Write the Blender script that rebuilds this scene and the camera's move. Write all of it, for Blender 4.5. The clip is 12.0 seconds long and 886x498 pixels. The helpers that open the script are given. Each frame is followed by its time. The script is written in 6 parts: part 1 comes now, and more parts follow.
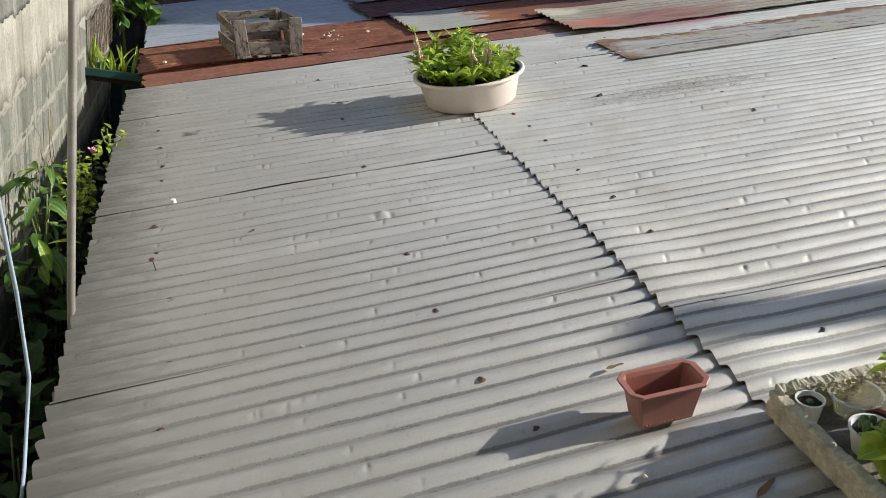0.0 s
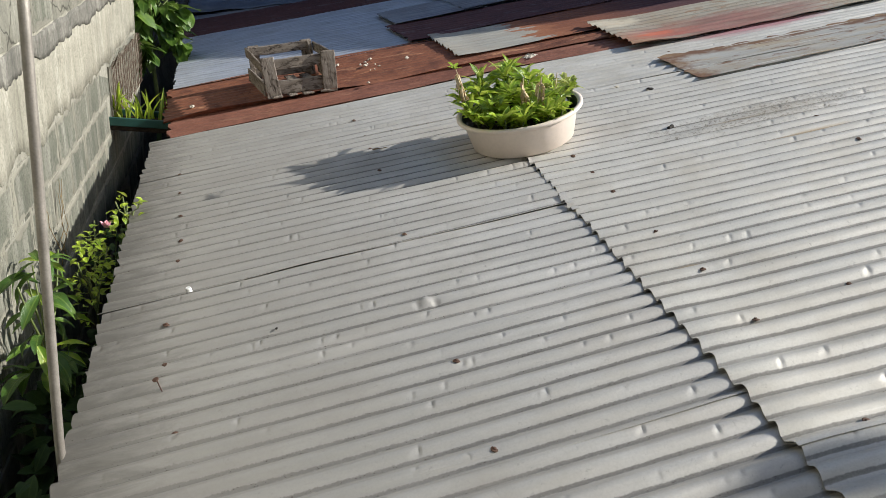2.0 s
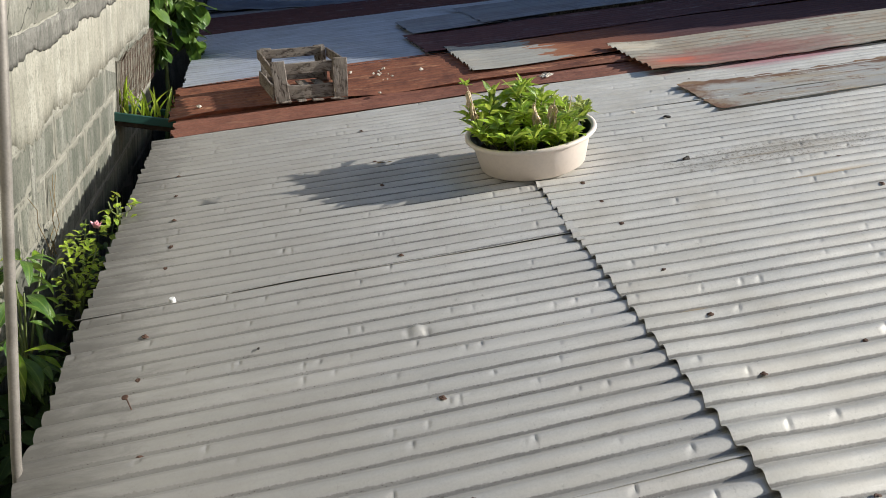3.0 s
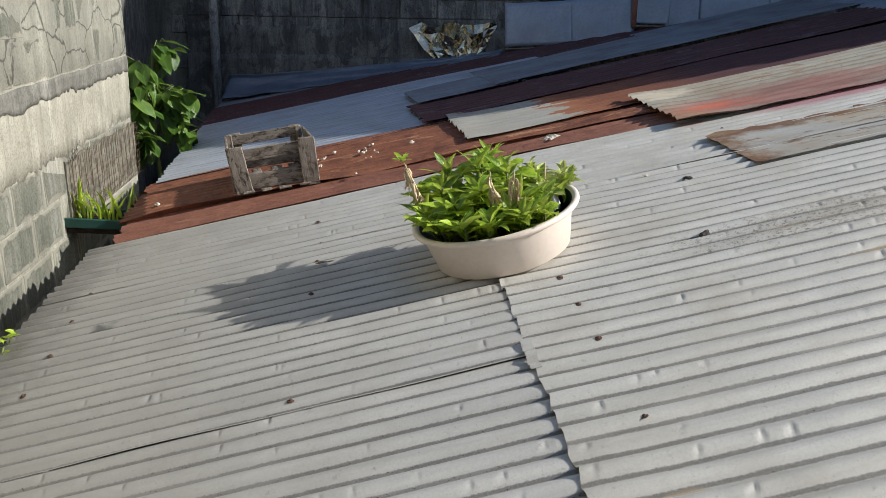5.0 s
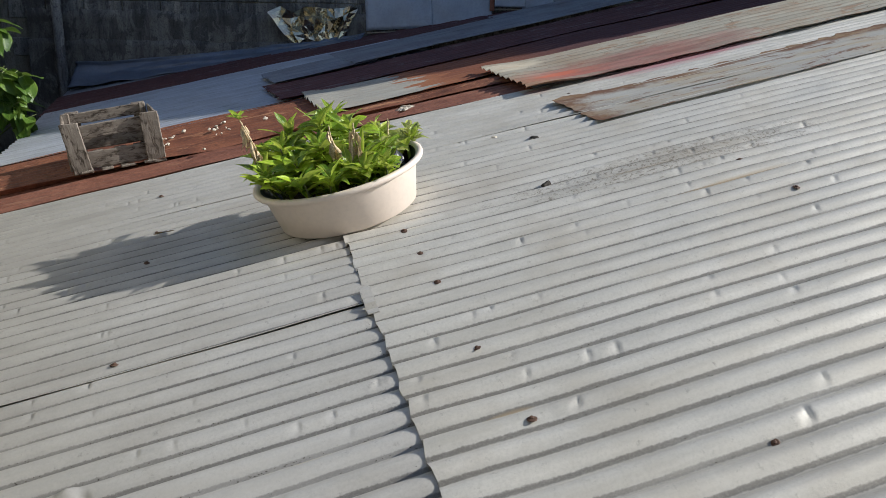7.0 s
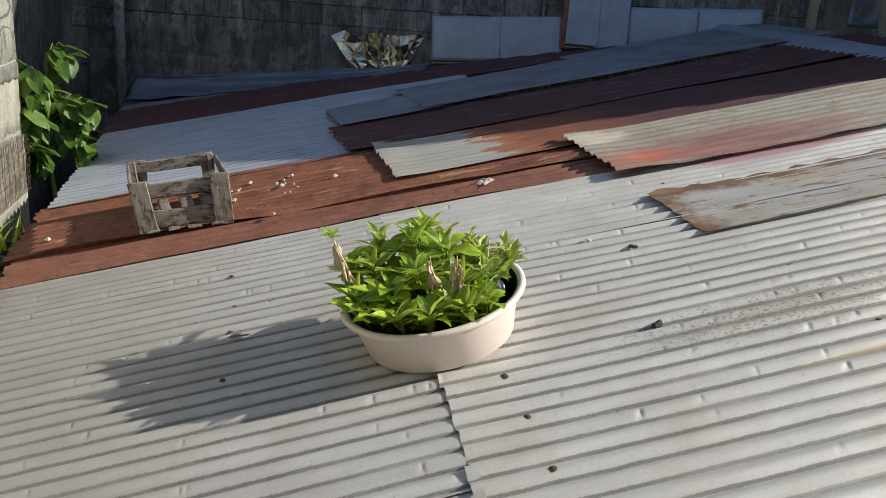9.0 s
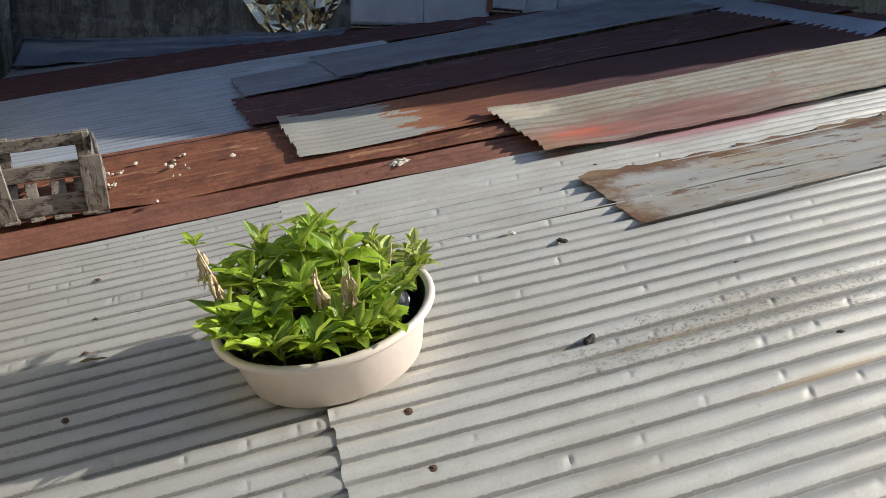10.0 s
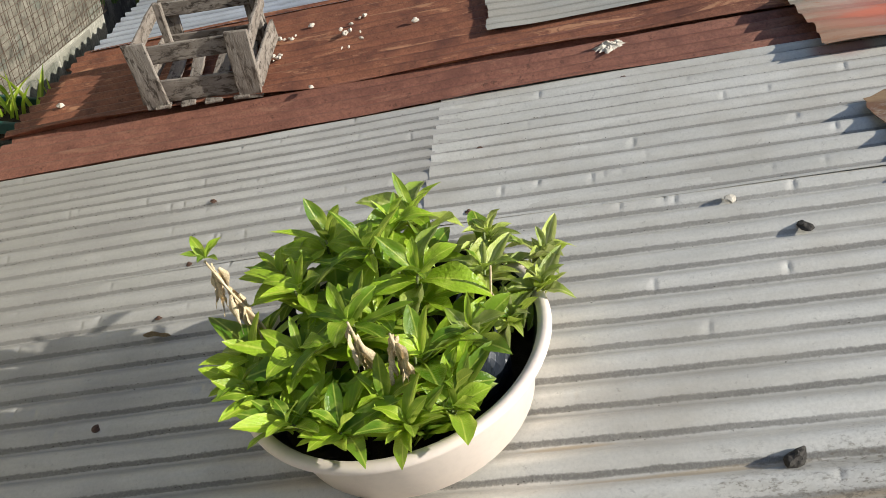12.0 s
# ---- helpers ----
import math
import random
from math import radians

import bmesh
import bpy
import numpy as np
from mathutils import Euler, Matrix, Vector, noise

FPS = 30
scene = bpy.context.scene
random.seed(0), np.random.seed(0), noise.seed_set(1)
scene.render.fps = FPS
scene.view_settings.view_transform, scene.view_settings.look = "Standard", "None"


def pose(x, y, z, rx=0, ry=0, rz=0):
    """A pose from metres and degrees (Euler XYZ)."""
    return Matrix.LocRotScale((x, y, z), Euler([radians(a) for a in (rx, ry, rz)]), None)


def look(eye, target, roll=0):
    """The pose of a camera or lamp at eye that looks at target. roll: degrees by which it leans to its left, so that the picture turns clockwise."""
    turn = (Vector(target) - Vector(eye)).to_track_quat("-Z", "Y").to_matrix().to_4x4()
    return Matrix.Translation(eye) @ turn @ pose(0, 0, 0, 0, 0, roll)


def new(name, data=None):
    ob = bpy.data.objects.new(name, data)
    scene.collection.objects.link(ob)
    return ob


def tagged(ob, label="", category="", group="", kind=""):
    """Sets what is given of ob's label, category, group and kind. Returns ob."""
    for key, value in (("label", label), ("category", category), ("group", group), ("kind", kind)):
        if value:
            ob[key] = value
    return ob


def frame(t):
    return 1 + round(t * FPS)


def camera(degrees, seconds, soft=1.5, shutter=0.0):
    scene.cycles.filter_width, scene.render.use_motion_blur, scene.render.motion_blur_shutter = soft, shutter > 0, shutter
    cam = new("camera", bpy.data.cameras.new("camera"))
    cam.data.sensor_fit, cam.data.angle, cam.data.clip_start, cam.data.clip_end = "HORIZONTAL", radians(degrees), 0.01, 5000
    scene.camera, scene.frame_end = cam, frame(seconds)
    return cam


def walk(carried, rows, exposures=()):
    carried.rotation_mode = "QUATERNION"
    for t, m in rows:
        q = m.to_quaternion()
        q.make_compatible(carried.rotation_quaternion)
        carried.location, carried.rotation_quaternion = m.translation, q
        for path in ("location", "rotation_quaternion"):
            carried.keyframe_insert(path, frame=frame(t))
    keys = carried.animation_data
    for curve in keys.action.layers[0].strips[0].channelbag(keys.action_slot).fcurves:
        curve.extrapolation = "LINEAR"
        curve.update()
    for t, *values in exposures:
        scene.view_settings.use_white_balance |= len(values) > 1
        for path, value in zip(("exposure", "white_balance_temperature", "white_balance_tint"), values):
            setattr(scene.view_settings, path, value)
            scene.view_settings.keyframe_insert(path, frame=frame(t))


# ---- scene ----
cam = camera(57.6, 12.0, soft=0.45, shutter=0.0)
PATH = [
    (0, (-1.703, -3.747, 3.706), (-1.038, -1.987, 3.028), 7.5),
    (0.5, (-1.623, -3.465, 3.722), (-0.985, -1.692, 3.049), 5.9),
    (1, (-1.573, -3.345, 3.797), (-1.009, -1.568, 3.072), 3.0),
    (1.5, (-1.554, -3.306, 3.820), (-1.027, -1.522, 3.087), 2.5),
    (2, (-1.534, -3.216, 3.829), (-1.000, -1.418, 3.133), 3.5),
    (2.5, (-1.521, -3.158, 3.838), (-0.972, -1.349, 3.185), 6.3),
    (2.7, (-1.517, -3.130, 3.829), (-0.968, -1.324, 3.171), 6.6),
    (4.3, (-0.888, -2.760, 3.940), (-0.712, -0.912, 3.195), 4.9),
    (4.5, (-0.851, -2.643, 3.926), (-0.645, -0.777, 3.236), 4.5),
    (5, (-0.752, -2.384, 3.768), (-0.458, -0.478, 3.238), 1.0),
    (5.5, (-0.727, -2.332, 3.560), (-0.436, -0.460, 2.918), -1.3),
    (6, (-0.673, -2.374, 3.635), (-0.345, -0.523, 2.953), -3.4),
    (6.5, (-0.619, -2.410, 3.655), (-0.037, -0.570, 3.130), 0.8),
    (7, (-0.625, -2.399, 3.620), (-0.048, -0.558, 3.093), 0.9),
    (7.5, (-0.637, -2.374, 3.748), (-0.119, -0.535, 3.155), 1.1),
    (7.7, (-0.666, -2.338, 3.831), (-0.098, -0.510, 3.250), 2.4),
    (9.3, (-0.769, -1.907, 3.983), (-0.273, -0.048, 3.440), 4.4),
    (9.5, (-0.745, -1.817, 3.976), (-0.205, 0.024, 3.412), 5.9),
    (10, (-0.551, -1.635, 3.973), (0.106, 0.152, 3.359), 4.8),
    (10.5, (-0.155, -1.471, 4.045), (0.112, 0.365, 3.298), 4.6),
    (11, (-0.102, -1.326, 4.127), (-0.113, 0.489, 3.286), 1.4),
    (11.5, (-0.085, -1.035, 4.123), (-0.187, 0.721, 3.172), -0.3),
    (12, (-0.046, -0.839, 4.110), (-0.067, 0.838, 3.021), 0.6),
]
walk(cam, [(t, look(eye, target, roll)) for t, eye, target, roll in PATH],
     [(0.0, 0.44, 6050, 10), (2.7, 0.42, 6080, 10), (5.0, 0.36, 6030, 10), (6.5, 0.28, 5980, 10), (7.7, 0.28, 6030, 10), (9.5, 0.40, 6220, 10), (10.5, 0.32, 6200, 10), (11.0, 0.44, 6200, 9), (11.5, 0.38, 6240, 9), (12.0, 0.45, 6180, 9)])

# ---- light ----
SLOPE = 12.0                                   # the roof falls to the eave at this angle
ROOF = pose(0, 0, 2.986, 3.0, 0, 0) @ pose(0, 0, 0, 0, -SLOPE, 0)   # x up the slope, y along the eave
SUN_WAY = (ROOF.to_3x3() @ Vector((-1.0, 0.14, -0.36))).normalized()
world = bpy.data.worlds.new("sky")
scene.world = world
world.use_nodes = True
wn = world.node_tree.nodes
sky = wn.new("ShaderNodeTexSky")
sky.sky_type = 'NISHITA'
sky.sun_disc = False
sky.sun_elevation = math.asin(-SUN_WAY.z)
sky.sun_rotation = math.atan2(-SUN_WAY.x, -SUN_WAY.y)
wn["Background"].inputs["Strength"].default_value = 0.097
world.node_tree.links.new(sky.outputs[0], wn["Background"].inputs[0])
sun = new("sun", bpy.data.lights.new("sun", 'SUN'))
sun.data.energy = 5.0
sun.data.angle = radians(0.53)
sun.data.color = (1.0, 0.93, 0.81)
sun.rotation_mode = 'QUATERNION'
sun.rotation_quaternion = SUN_WAY.to_track_quat('-Z', 'Y')


# ---- material helpers ----
class Mat:
    """A small wrapper that strings nodes together."""

    def __init__(self, name, rough=0.6, metal=0.0, spec=0.5):
        self.m = bpy.data.materials.new(name)
        self.m.use_nodes = True
        self.t = self.m.node_tree
        self.b = self.t.nodes["Principled BSDF"]
        self.b.inputs["Roughness"].default_value = rough
        self.b.inputs["Metallic"].default_value = metal
        self.b.inputs["Specular IOR Level"].default_value = spec
        self.co = self.t.nodes.new("ShaderNodeTexCoord").outputs["Object"]

    def put(self, socket, value):
        s = self.b.inputs[socket]
        if isinstance(value, bpy.types.NodeSocket):
            self.t.links.new(value, s)
        else:
            s.default_value = value
        return self

    def link(self, a, b):
        if isinstance(a, bpy.types.NodeSocket):
            self.t.links.new(a, b)
        elif hasattr(b.default_value, "__len__") and not hasattr(a, "__len__"):
            b.default_value = (a, a, a, 1.0)[:len(b.default_value)]
        elif hasattr(a, "__len__") and len(a) == 3 and len(b.default_value) == 4:
            b.default_value = (*a, 1.0)
        else:
            b.default_value = a

    def scaled(self, s, turn=(0, 0, 0), shift=None):
        n = self.t.nodes.new("ShaderNodeMapping")
        n.inputs["Scale"].default_value = s
        n.inputs["Rotation"].default_value = turn
        self.t.links.new(self.co, n.inputs["Vector"])
        if shift is not None:
            self.t.links.new(shift, n.inputs["Location"])
        return n.outputs[0]

    def noise(self, scale, detail=4, rough=0.55, co=None, warp=0.0):
        n = self.t.nodes.new("ShaderNodeTexNoise")
        n.inputs["Scale"].default_value = scale
        n.inputs["Detail"].default_value = detail
        n.inputs["Roughness"].default_value = rough
        n.inputs["Distortion"].default_value = warp
        self.t.links.new(co or self.co, n.inputs["Vector"])
        return n.outputs["Fac"]

    def cells(self, scale, co=None, out="Distance"):
        n = self.t.nodes.new("ShaderNodeTexVoronoi")
        n.inputs["Scale"].default_value = scale
        self.t.links.new(co or self.co, n.inputs["Vector"])
        return n.outputs[out]

    def ramp(self, fac, *stops):
        n = self.t.nodes.new("ShaderNodeValToRGB")
        e = n.color_ramp.elements
        while len(e) < len(stops):
            e.new(0.5)
        for el, (p, c) in zip(e, stops):
            el.position = p
            el.color = (*c, 1.0) if hasattr(c, "__len__") else (c, c, c, 1.0)
        self.t.links.new(fac, n.inputs[0])
        return n.outputs[0]

    def mix(self, fac, a, b, kind='MIX'):
        n = self.t.nodes.new("ShaderNodeMix")
        n.data_type = 'RGBA'
        n.blend_type = kind
        n.clamp_factor = True
        self.link(fac, n.inputs[0])
        self.link(a, n.inputs[6])
        self.link(b, n.inputs[7])
        return n.outputs[2]

    def calc(self, op, a, b=0.0, clamp=False):
        n = self.t.nodes.new("ShaderNodeMath")
        n.operation = op
        n.use_clamp = clamp
        self.link(a, n.inputs[0])
        self.link(b, n.inputs[1])
        return n.outputs[0]

    def piece(self):
        return self.t.nodes.new("ShaderNodeObjectInfo").outputs["Random"]

    def island(self):
        return self.t.nodes.new("ShaderNodeNewGeometry").outputs["Random Per Island"]

    def axis(self, which):
        n = self.t.nodes.new("ShaderNodeSeparateXYZ")
        self.t.links.new(self.co, n.inputs[0])
        return n.outputs[which]

    def bump(self, height, strength=0.4, distance=0.01):
        n = self.t.nodes.new("ShaderNodeBump")
        n.inputs["Strength"].default_value = strength
        n.inputs["Distance"].default_value = distance
        self.t.links.new(height, n.inputs["Height"])
        self.t.links.new(n.outputs[0], self.b.inputs["Normal"])
        return self


FAR_ROW, PITCH, FAR_PITCH = 1.25, 0.0763, 0.0625      # the last row of sheets has a finer wave


def silt_and_shade(m, blot, shear=0.0, shift=0.0, broad=0.3):
    """Silt and painted shade in the troughs: a narrow crumbly line, heaviest towards the eave, and a faint wide bloom
    that darkens the flank as its shade would.
    """
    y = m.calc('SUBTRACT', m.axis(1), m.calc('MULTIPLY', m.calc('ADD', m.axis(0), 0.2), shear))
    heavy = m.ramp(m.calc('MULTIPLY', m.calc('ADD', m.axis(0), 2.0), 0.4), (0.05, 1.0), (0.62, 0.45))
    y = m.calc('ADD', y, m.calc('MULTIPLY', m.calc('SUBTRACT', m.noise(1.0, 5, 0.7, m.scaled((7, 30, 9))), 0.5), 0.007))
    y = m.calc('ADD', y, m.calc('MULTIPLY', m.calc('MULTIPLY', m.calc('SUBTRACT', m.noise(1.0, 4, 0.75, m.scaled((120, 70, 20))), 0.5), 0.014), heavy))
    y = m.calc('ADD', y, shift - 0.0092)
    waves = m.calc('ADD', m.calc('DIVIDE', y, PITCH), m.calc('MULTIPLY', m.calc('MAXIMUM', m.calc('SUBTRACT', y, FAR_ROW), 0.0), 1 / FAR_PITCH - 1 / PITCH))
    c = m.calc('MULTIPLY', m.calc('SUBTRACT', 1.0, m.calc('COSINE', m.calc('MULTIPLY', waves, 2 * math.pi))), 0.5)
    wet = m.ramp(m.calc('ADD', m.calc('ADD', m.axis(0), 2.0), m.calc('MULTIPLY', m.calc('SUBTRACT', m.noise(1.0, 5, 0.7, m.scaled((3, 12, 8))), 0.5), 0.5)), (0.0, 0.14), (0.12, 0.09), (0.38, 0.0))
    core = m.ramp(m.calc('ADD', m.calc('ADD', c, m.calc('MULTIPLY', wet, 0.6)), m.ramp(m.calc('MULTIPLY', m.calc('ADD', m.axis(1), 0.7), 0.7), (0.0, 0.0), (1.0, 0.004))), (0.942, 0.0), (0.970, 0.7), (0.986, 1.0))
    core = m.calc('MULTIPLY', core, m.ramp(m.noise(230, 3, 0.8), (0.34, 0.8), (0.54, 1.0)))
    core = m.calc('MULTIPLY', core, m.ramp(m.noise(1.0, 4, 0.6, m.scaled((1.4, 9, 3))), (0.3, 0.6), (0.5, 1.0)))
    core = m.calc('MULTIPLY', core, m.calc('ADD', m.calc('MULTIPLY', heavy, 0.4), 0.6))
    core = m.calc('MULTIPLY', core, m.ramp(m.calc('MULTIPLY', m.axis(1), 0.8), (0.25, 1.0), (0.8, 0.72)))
    # the bloom puts the shade of the far flank into the colour
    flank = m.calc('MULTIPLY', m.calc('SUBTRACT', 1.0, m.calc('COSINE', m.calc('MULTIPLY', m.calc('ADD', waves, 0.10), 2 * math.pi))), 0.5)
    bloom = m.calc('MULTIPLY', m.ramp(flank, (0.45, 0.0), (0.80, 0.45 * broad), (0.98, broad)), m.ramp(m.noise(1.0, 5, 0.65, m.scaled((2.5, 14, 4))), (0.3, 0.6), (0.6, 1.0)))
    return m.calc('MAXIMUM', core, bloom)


def galvanized(name, light, dark, stain, dirt, rough=0.5, metal=0.35, rust=0.0, rust_colour=(0.2, 0.07, 0.035), extra=None, trough_tone=0.0, shear=0.0, broad=0.3, shift=0.0):
    """Weathered zinc: long streaks down the slope, blotches, fine speckle, a little rust."""
    m = Mat(name, rough, metal)
    r = m.t.nodes.new("ShaderNodeVectorMath")
    r.operation = 'SCALE'
    r.inputs[0].default_value = (31.0, 17.0, 9.0)
    m.t.links.new(m.piece(), r.inputs["Scale"])
    streak = m.noise(1.0, 6, 0.6, m.scaled((1.6, 26, 6), shift=r.outputs[0]), 0.3)
    blot = m.noise(3.2, 5, 0.6, m.scaled((1, 1, 1), shift=r.outputs[0]))
    fine = m.noise(160, 3, 0.7)
    speck = m.noise(55, 5, 0.75)
    col = m.mix(m.ramp(streak, (0.3, 0.0), (0.72, 1.0)), dark, light)
    col = m.mix(m.calc('MULTIPLY', m.ramp(blot, (0.45, 0.0), (0.75, 1.0)), dirt), col, stain)
    col = m.mix(m.calc('MULTIPLY', m.ramp(speck, (0.6, 0.0), (0.72, 1.0)), 0.55 * dirt + 0.1), col, tuple(0.45 * c for c in stain))
    col = m.mix(m.ramp(fine, (0.33, 0.22), (0.58, 0.0)), col, tuple(0.6 * c for c in dark))
    if rust > 0:
        patch = m.noise(2.3, 8, 0.68, m.scaled((0.8, 2.0, 1), shift=r.outputs[0]), 0.6)
        col = m.mix(m.ramp(patch, (0.62 - 0.3 * rust, 0.0), (0.68 - 0.3 * rust, 1.0)), col, rust_colour)
    # troughs darkened by silt and by shade painted with it
    if trough_tone > 0:
        col = m.mix(m.calc('MULTIPLY', silt_and_shade(m, blot, shear, shift, broad), trough_tone), col, tuple(0.26 * c for c in stain))
    if extra:
        col = extra(m, col, streak, blot)
    m.put("Base Color", col)
    m.put("Roughness", m.ramp(blot, (0.3, rough - 0.08), (0.8, rough + 0.2)))
    m.bump(m.calc('ADD', m.calc('MULTIPLY', fine, 0.25), speck), 0.18, 0.003)
    return m.m


def rusted(name, a, b, c, pale=None, amount=0.0, shift=0.0):
    """Rusted sheet: three browns in long streaks, flaking, with pale scars."""
    m = Mat(name, 0.62, 0.0, 0.4)
    streak = m.noise(1.0, 7, 0.68, m.scaled((2.6, 10, 5)), 0.3)
    blot = m.noise(7.0, 7, 0.7)
    fine = m.noise(120, 4, 0.7)
    col = m.mix(m.ramp(streak, (0.32, 0.0), (0.68, 1.0)), a, b)
    col = m.mix(m.ramp(blot, (0.46, 0.0), (0.66, 1.0)), col, c)
    col = m.mix(m.ramp(fine, (0.3, 0.6), (0.6, 0.0)), col, tuple(0.35 * v for v in a))
    flake = m.noise(1.0, 7, 0.78, m.scaled((26, 40, 9)), 0.3)
    col = m.mix(m.ramp(flake, (0.58, 0.0), (0.63, 0.75)), col, tuple(0.32 * v for v in a))
    # troughs of the rust darkened too, painted shade included
    col = m.mix(m.calc('MULTIPLY', silt_and_shade(m, blot, 0.0, shift), 0.6), col, tuple(0.4 * v for v in a))
    if pale:
        scar = m.noise(1.0, 8, 0.72, m.scaled((3.0, 22, 5)), 0.9)
        col = m.mix(m.calc('MULTIPLY', m.ramp(scar, (0.57, 0.0), (0.63, 1.0)), amount), col, pale)
    m.put("Base Color", col)
    m.bump(m.calc('ADD', fine, blot), 0.35, 0.004)
    return m.m


def block_stone(name, base, light, dark, white=0.0, damp=0.0, peel=0.0, under=(0.2, 0.2, 0.18), streaks=1.0, joint=None, cracks=0.0):
    """Weathered concrete block or plaster: pores, pale lime wash, grey-green damp."""
    m = Mat(name, 0.92, 0.0, 0.2)
    m.co = m.t.nodes.new("ShaderNodeNewGeometry").outputs["Position"]
    big = m.noise(1.7, 6, 0.62)
    drip = m.noise(1.0, 5, 0.7, m.scaled((38, 38, 2.2)), 0.2)
    run = m.noise(1.0, 6, 0.65, m.scaled((7, 7, 0.9)), 0.4)
    grain = m.noise(70, 5, 0.7)
    col = m.mix(m.ramp(big, (0.35, 0.0), (0.68, 1.0)), base, light)
    col = m.mix(m.calc('MULTIPLY', m.ramp(run, (0.5, 0.0), (0.62, 1.0)), white), col, (0.62, 0.6, 0.52))
    col = m.mix(m.calc('MULTIPLY', m.ramp(drip, (0.52, 0.0), (0.62, 1.0)), 0.75 * white * streaks), col, (0.60, 0.58, 0.50))
    col = m.mix(m.calc('MULTIPLY', m.ramp(drip, (0.34, 1.0), (0.44, 0.0)), 0.6 * damp * streaks), col, dark)
    col = m.mix(m.calc('MULTIPLY', m.ramp(run, (0.3, 1.0), (0.45, 0.0)), damp), col, dark)
    if peel:
        # places where the coat has come off or has been smeared on
        torn = m.noise(1.0, 9, 0.7, m.scaled((5, 5, 3.2)), 0.7)
        col = m.mix(m.calc('MULTIPLY', m.ramp(torn, (0.5, 0.0), (0.54, 1.0)), peel), col, under)
        fleck = m.noise(1.0, 6, 0.75, m.scaled((26, 26, 10)), 0.6)
        col = m.mix(m.calc('MULTIPLY', m.ramp(fleck, (0.56, 0.0), (0.6, 1.0)), 0.7 * peel), col, dark)
    col = m.mix(m.ramp(grain, (0.32, 0.6), (0.52, 0.0)), col, dark)
    col = m.mix(m.calc('MULTIPLY', m.piece(), 0.25), col, dark)
    if joint:
        # lime smeared out of the joints over the edges of each block, and running down
        sep = m.t.nodes.new("ShaderNodeSeparateXYZ")
        m.t.links.new(m.t.nodes.new("ShaderNodeTexCoord").outputs["Object"], sep.inputs[0])
        e = m.calc('MINIMUM', m.calc('SUBTRACT', 0.192, m.calc('ABSOLUTE', sep.outputs[0])), m.calc('SUBTRACT', 0.091, m.calc('ABSOLUTE', sep.outputs[2])))
        e = m.calc('ADD', e, m.calc('MULTIPLY', m.calc('SUBTRACT', m.noise(1.0, 6, 0.6, m.scaled((7, 7, 6)), 0.9), 0.5), 0.10))
        lime = m.mix(m.ramp(m.noise(5, 5), (0.35, 0.0), (0.65, 1.0)), joint, tuple(0.72 * c for c in joint))
        col = m.mix(m.ramp(e, (0.012, 1.0), (0.026, 0.0)), col, lime)
        col = m.mix(m.ramp(m.calc('ABSOLUTE', m.calc('SUBTRACT', e, 0.022)), (0.0, 0.35), (0.006, 0.0)), col, dark)
    if cracks:
        # a net of fine cracks that follows the blocks underneath
        v = m.t.nodes.new("ShaderNodeTexVoronoi")
        v.feature = 'DISTANCE_TO_EDGE'
        v.inputs["Scale"].default_value = 1.0
        warp = m.t.nodes.new("ShaderNodeVectorMath")
        warp.operation = 'MULTIPLY_ADD'
        n = m.t.nodes.new("ShaderNodeTexNoise")
        n.inputs["Scale"].default_value, n.inputs["Detail"].default_value = 7.0, 6.0
        m.t.links.new(m.co, n.inputs["Vector"])
        m.t.links.new(n.outputs["Color"], warp.inputs[0])
        warp.inputs[1].default_value = (0.0, 0.45, 0.45)
        m.t.links.new(m.scaled((0.1, 2.4, 3.4)), warp.inputs[2])
        m.t.links.new(warp.outputs[0], v.inputs["Vector"])
        col = m.mix(m.calc('MULTIPLY', m.ramp(v.outputs["Distance"], (0.004, 1.0), (0.02, 0.0)), cracks), col, tuple(0.5 * c for c in dark))
    m.put("Base Color", col)
    m.bump(m.calc('ADD', grain, m.calc('MULTIPLY', big, 1.5)), 0.6, 0.008)
    return m.m


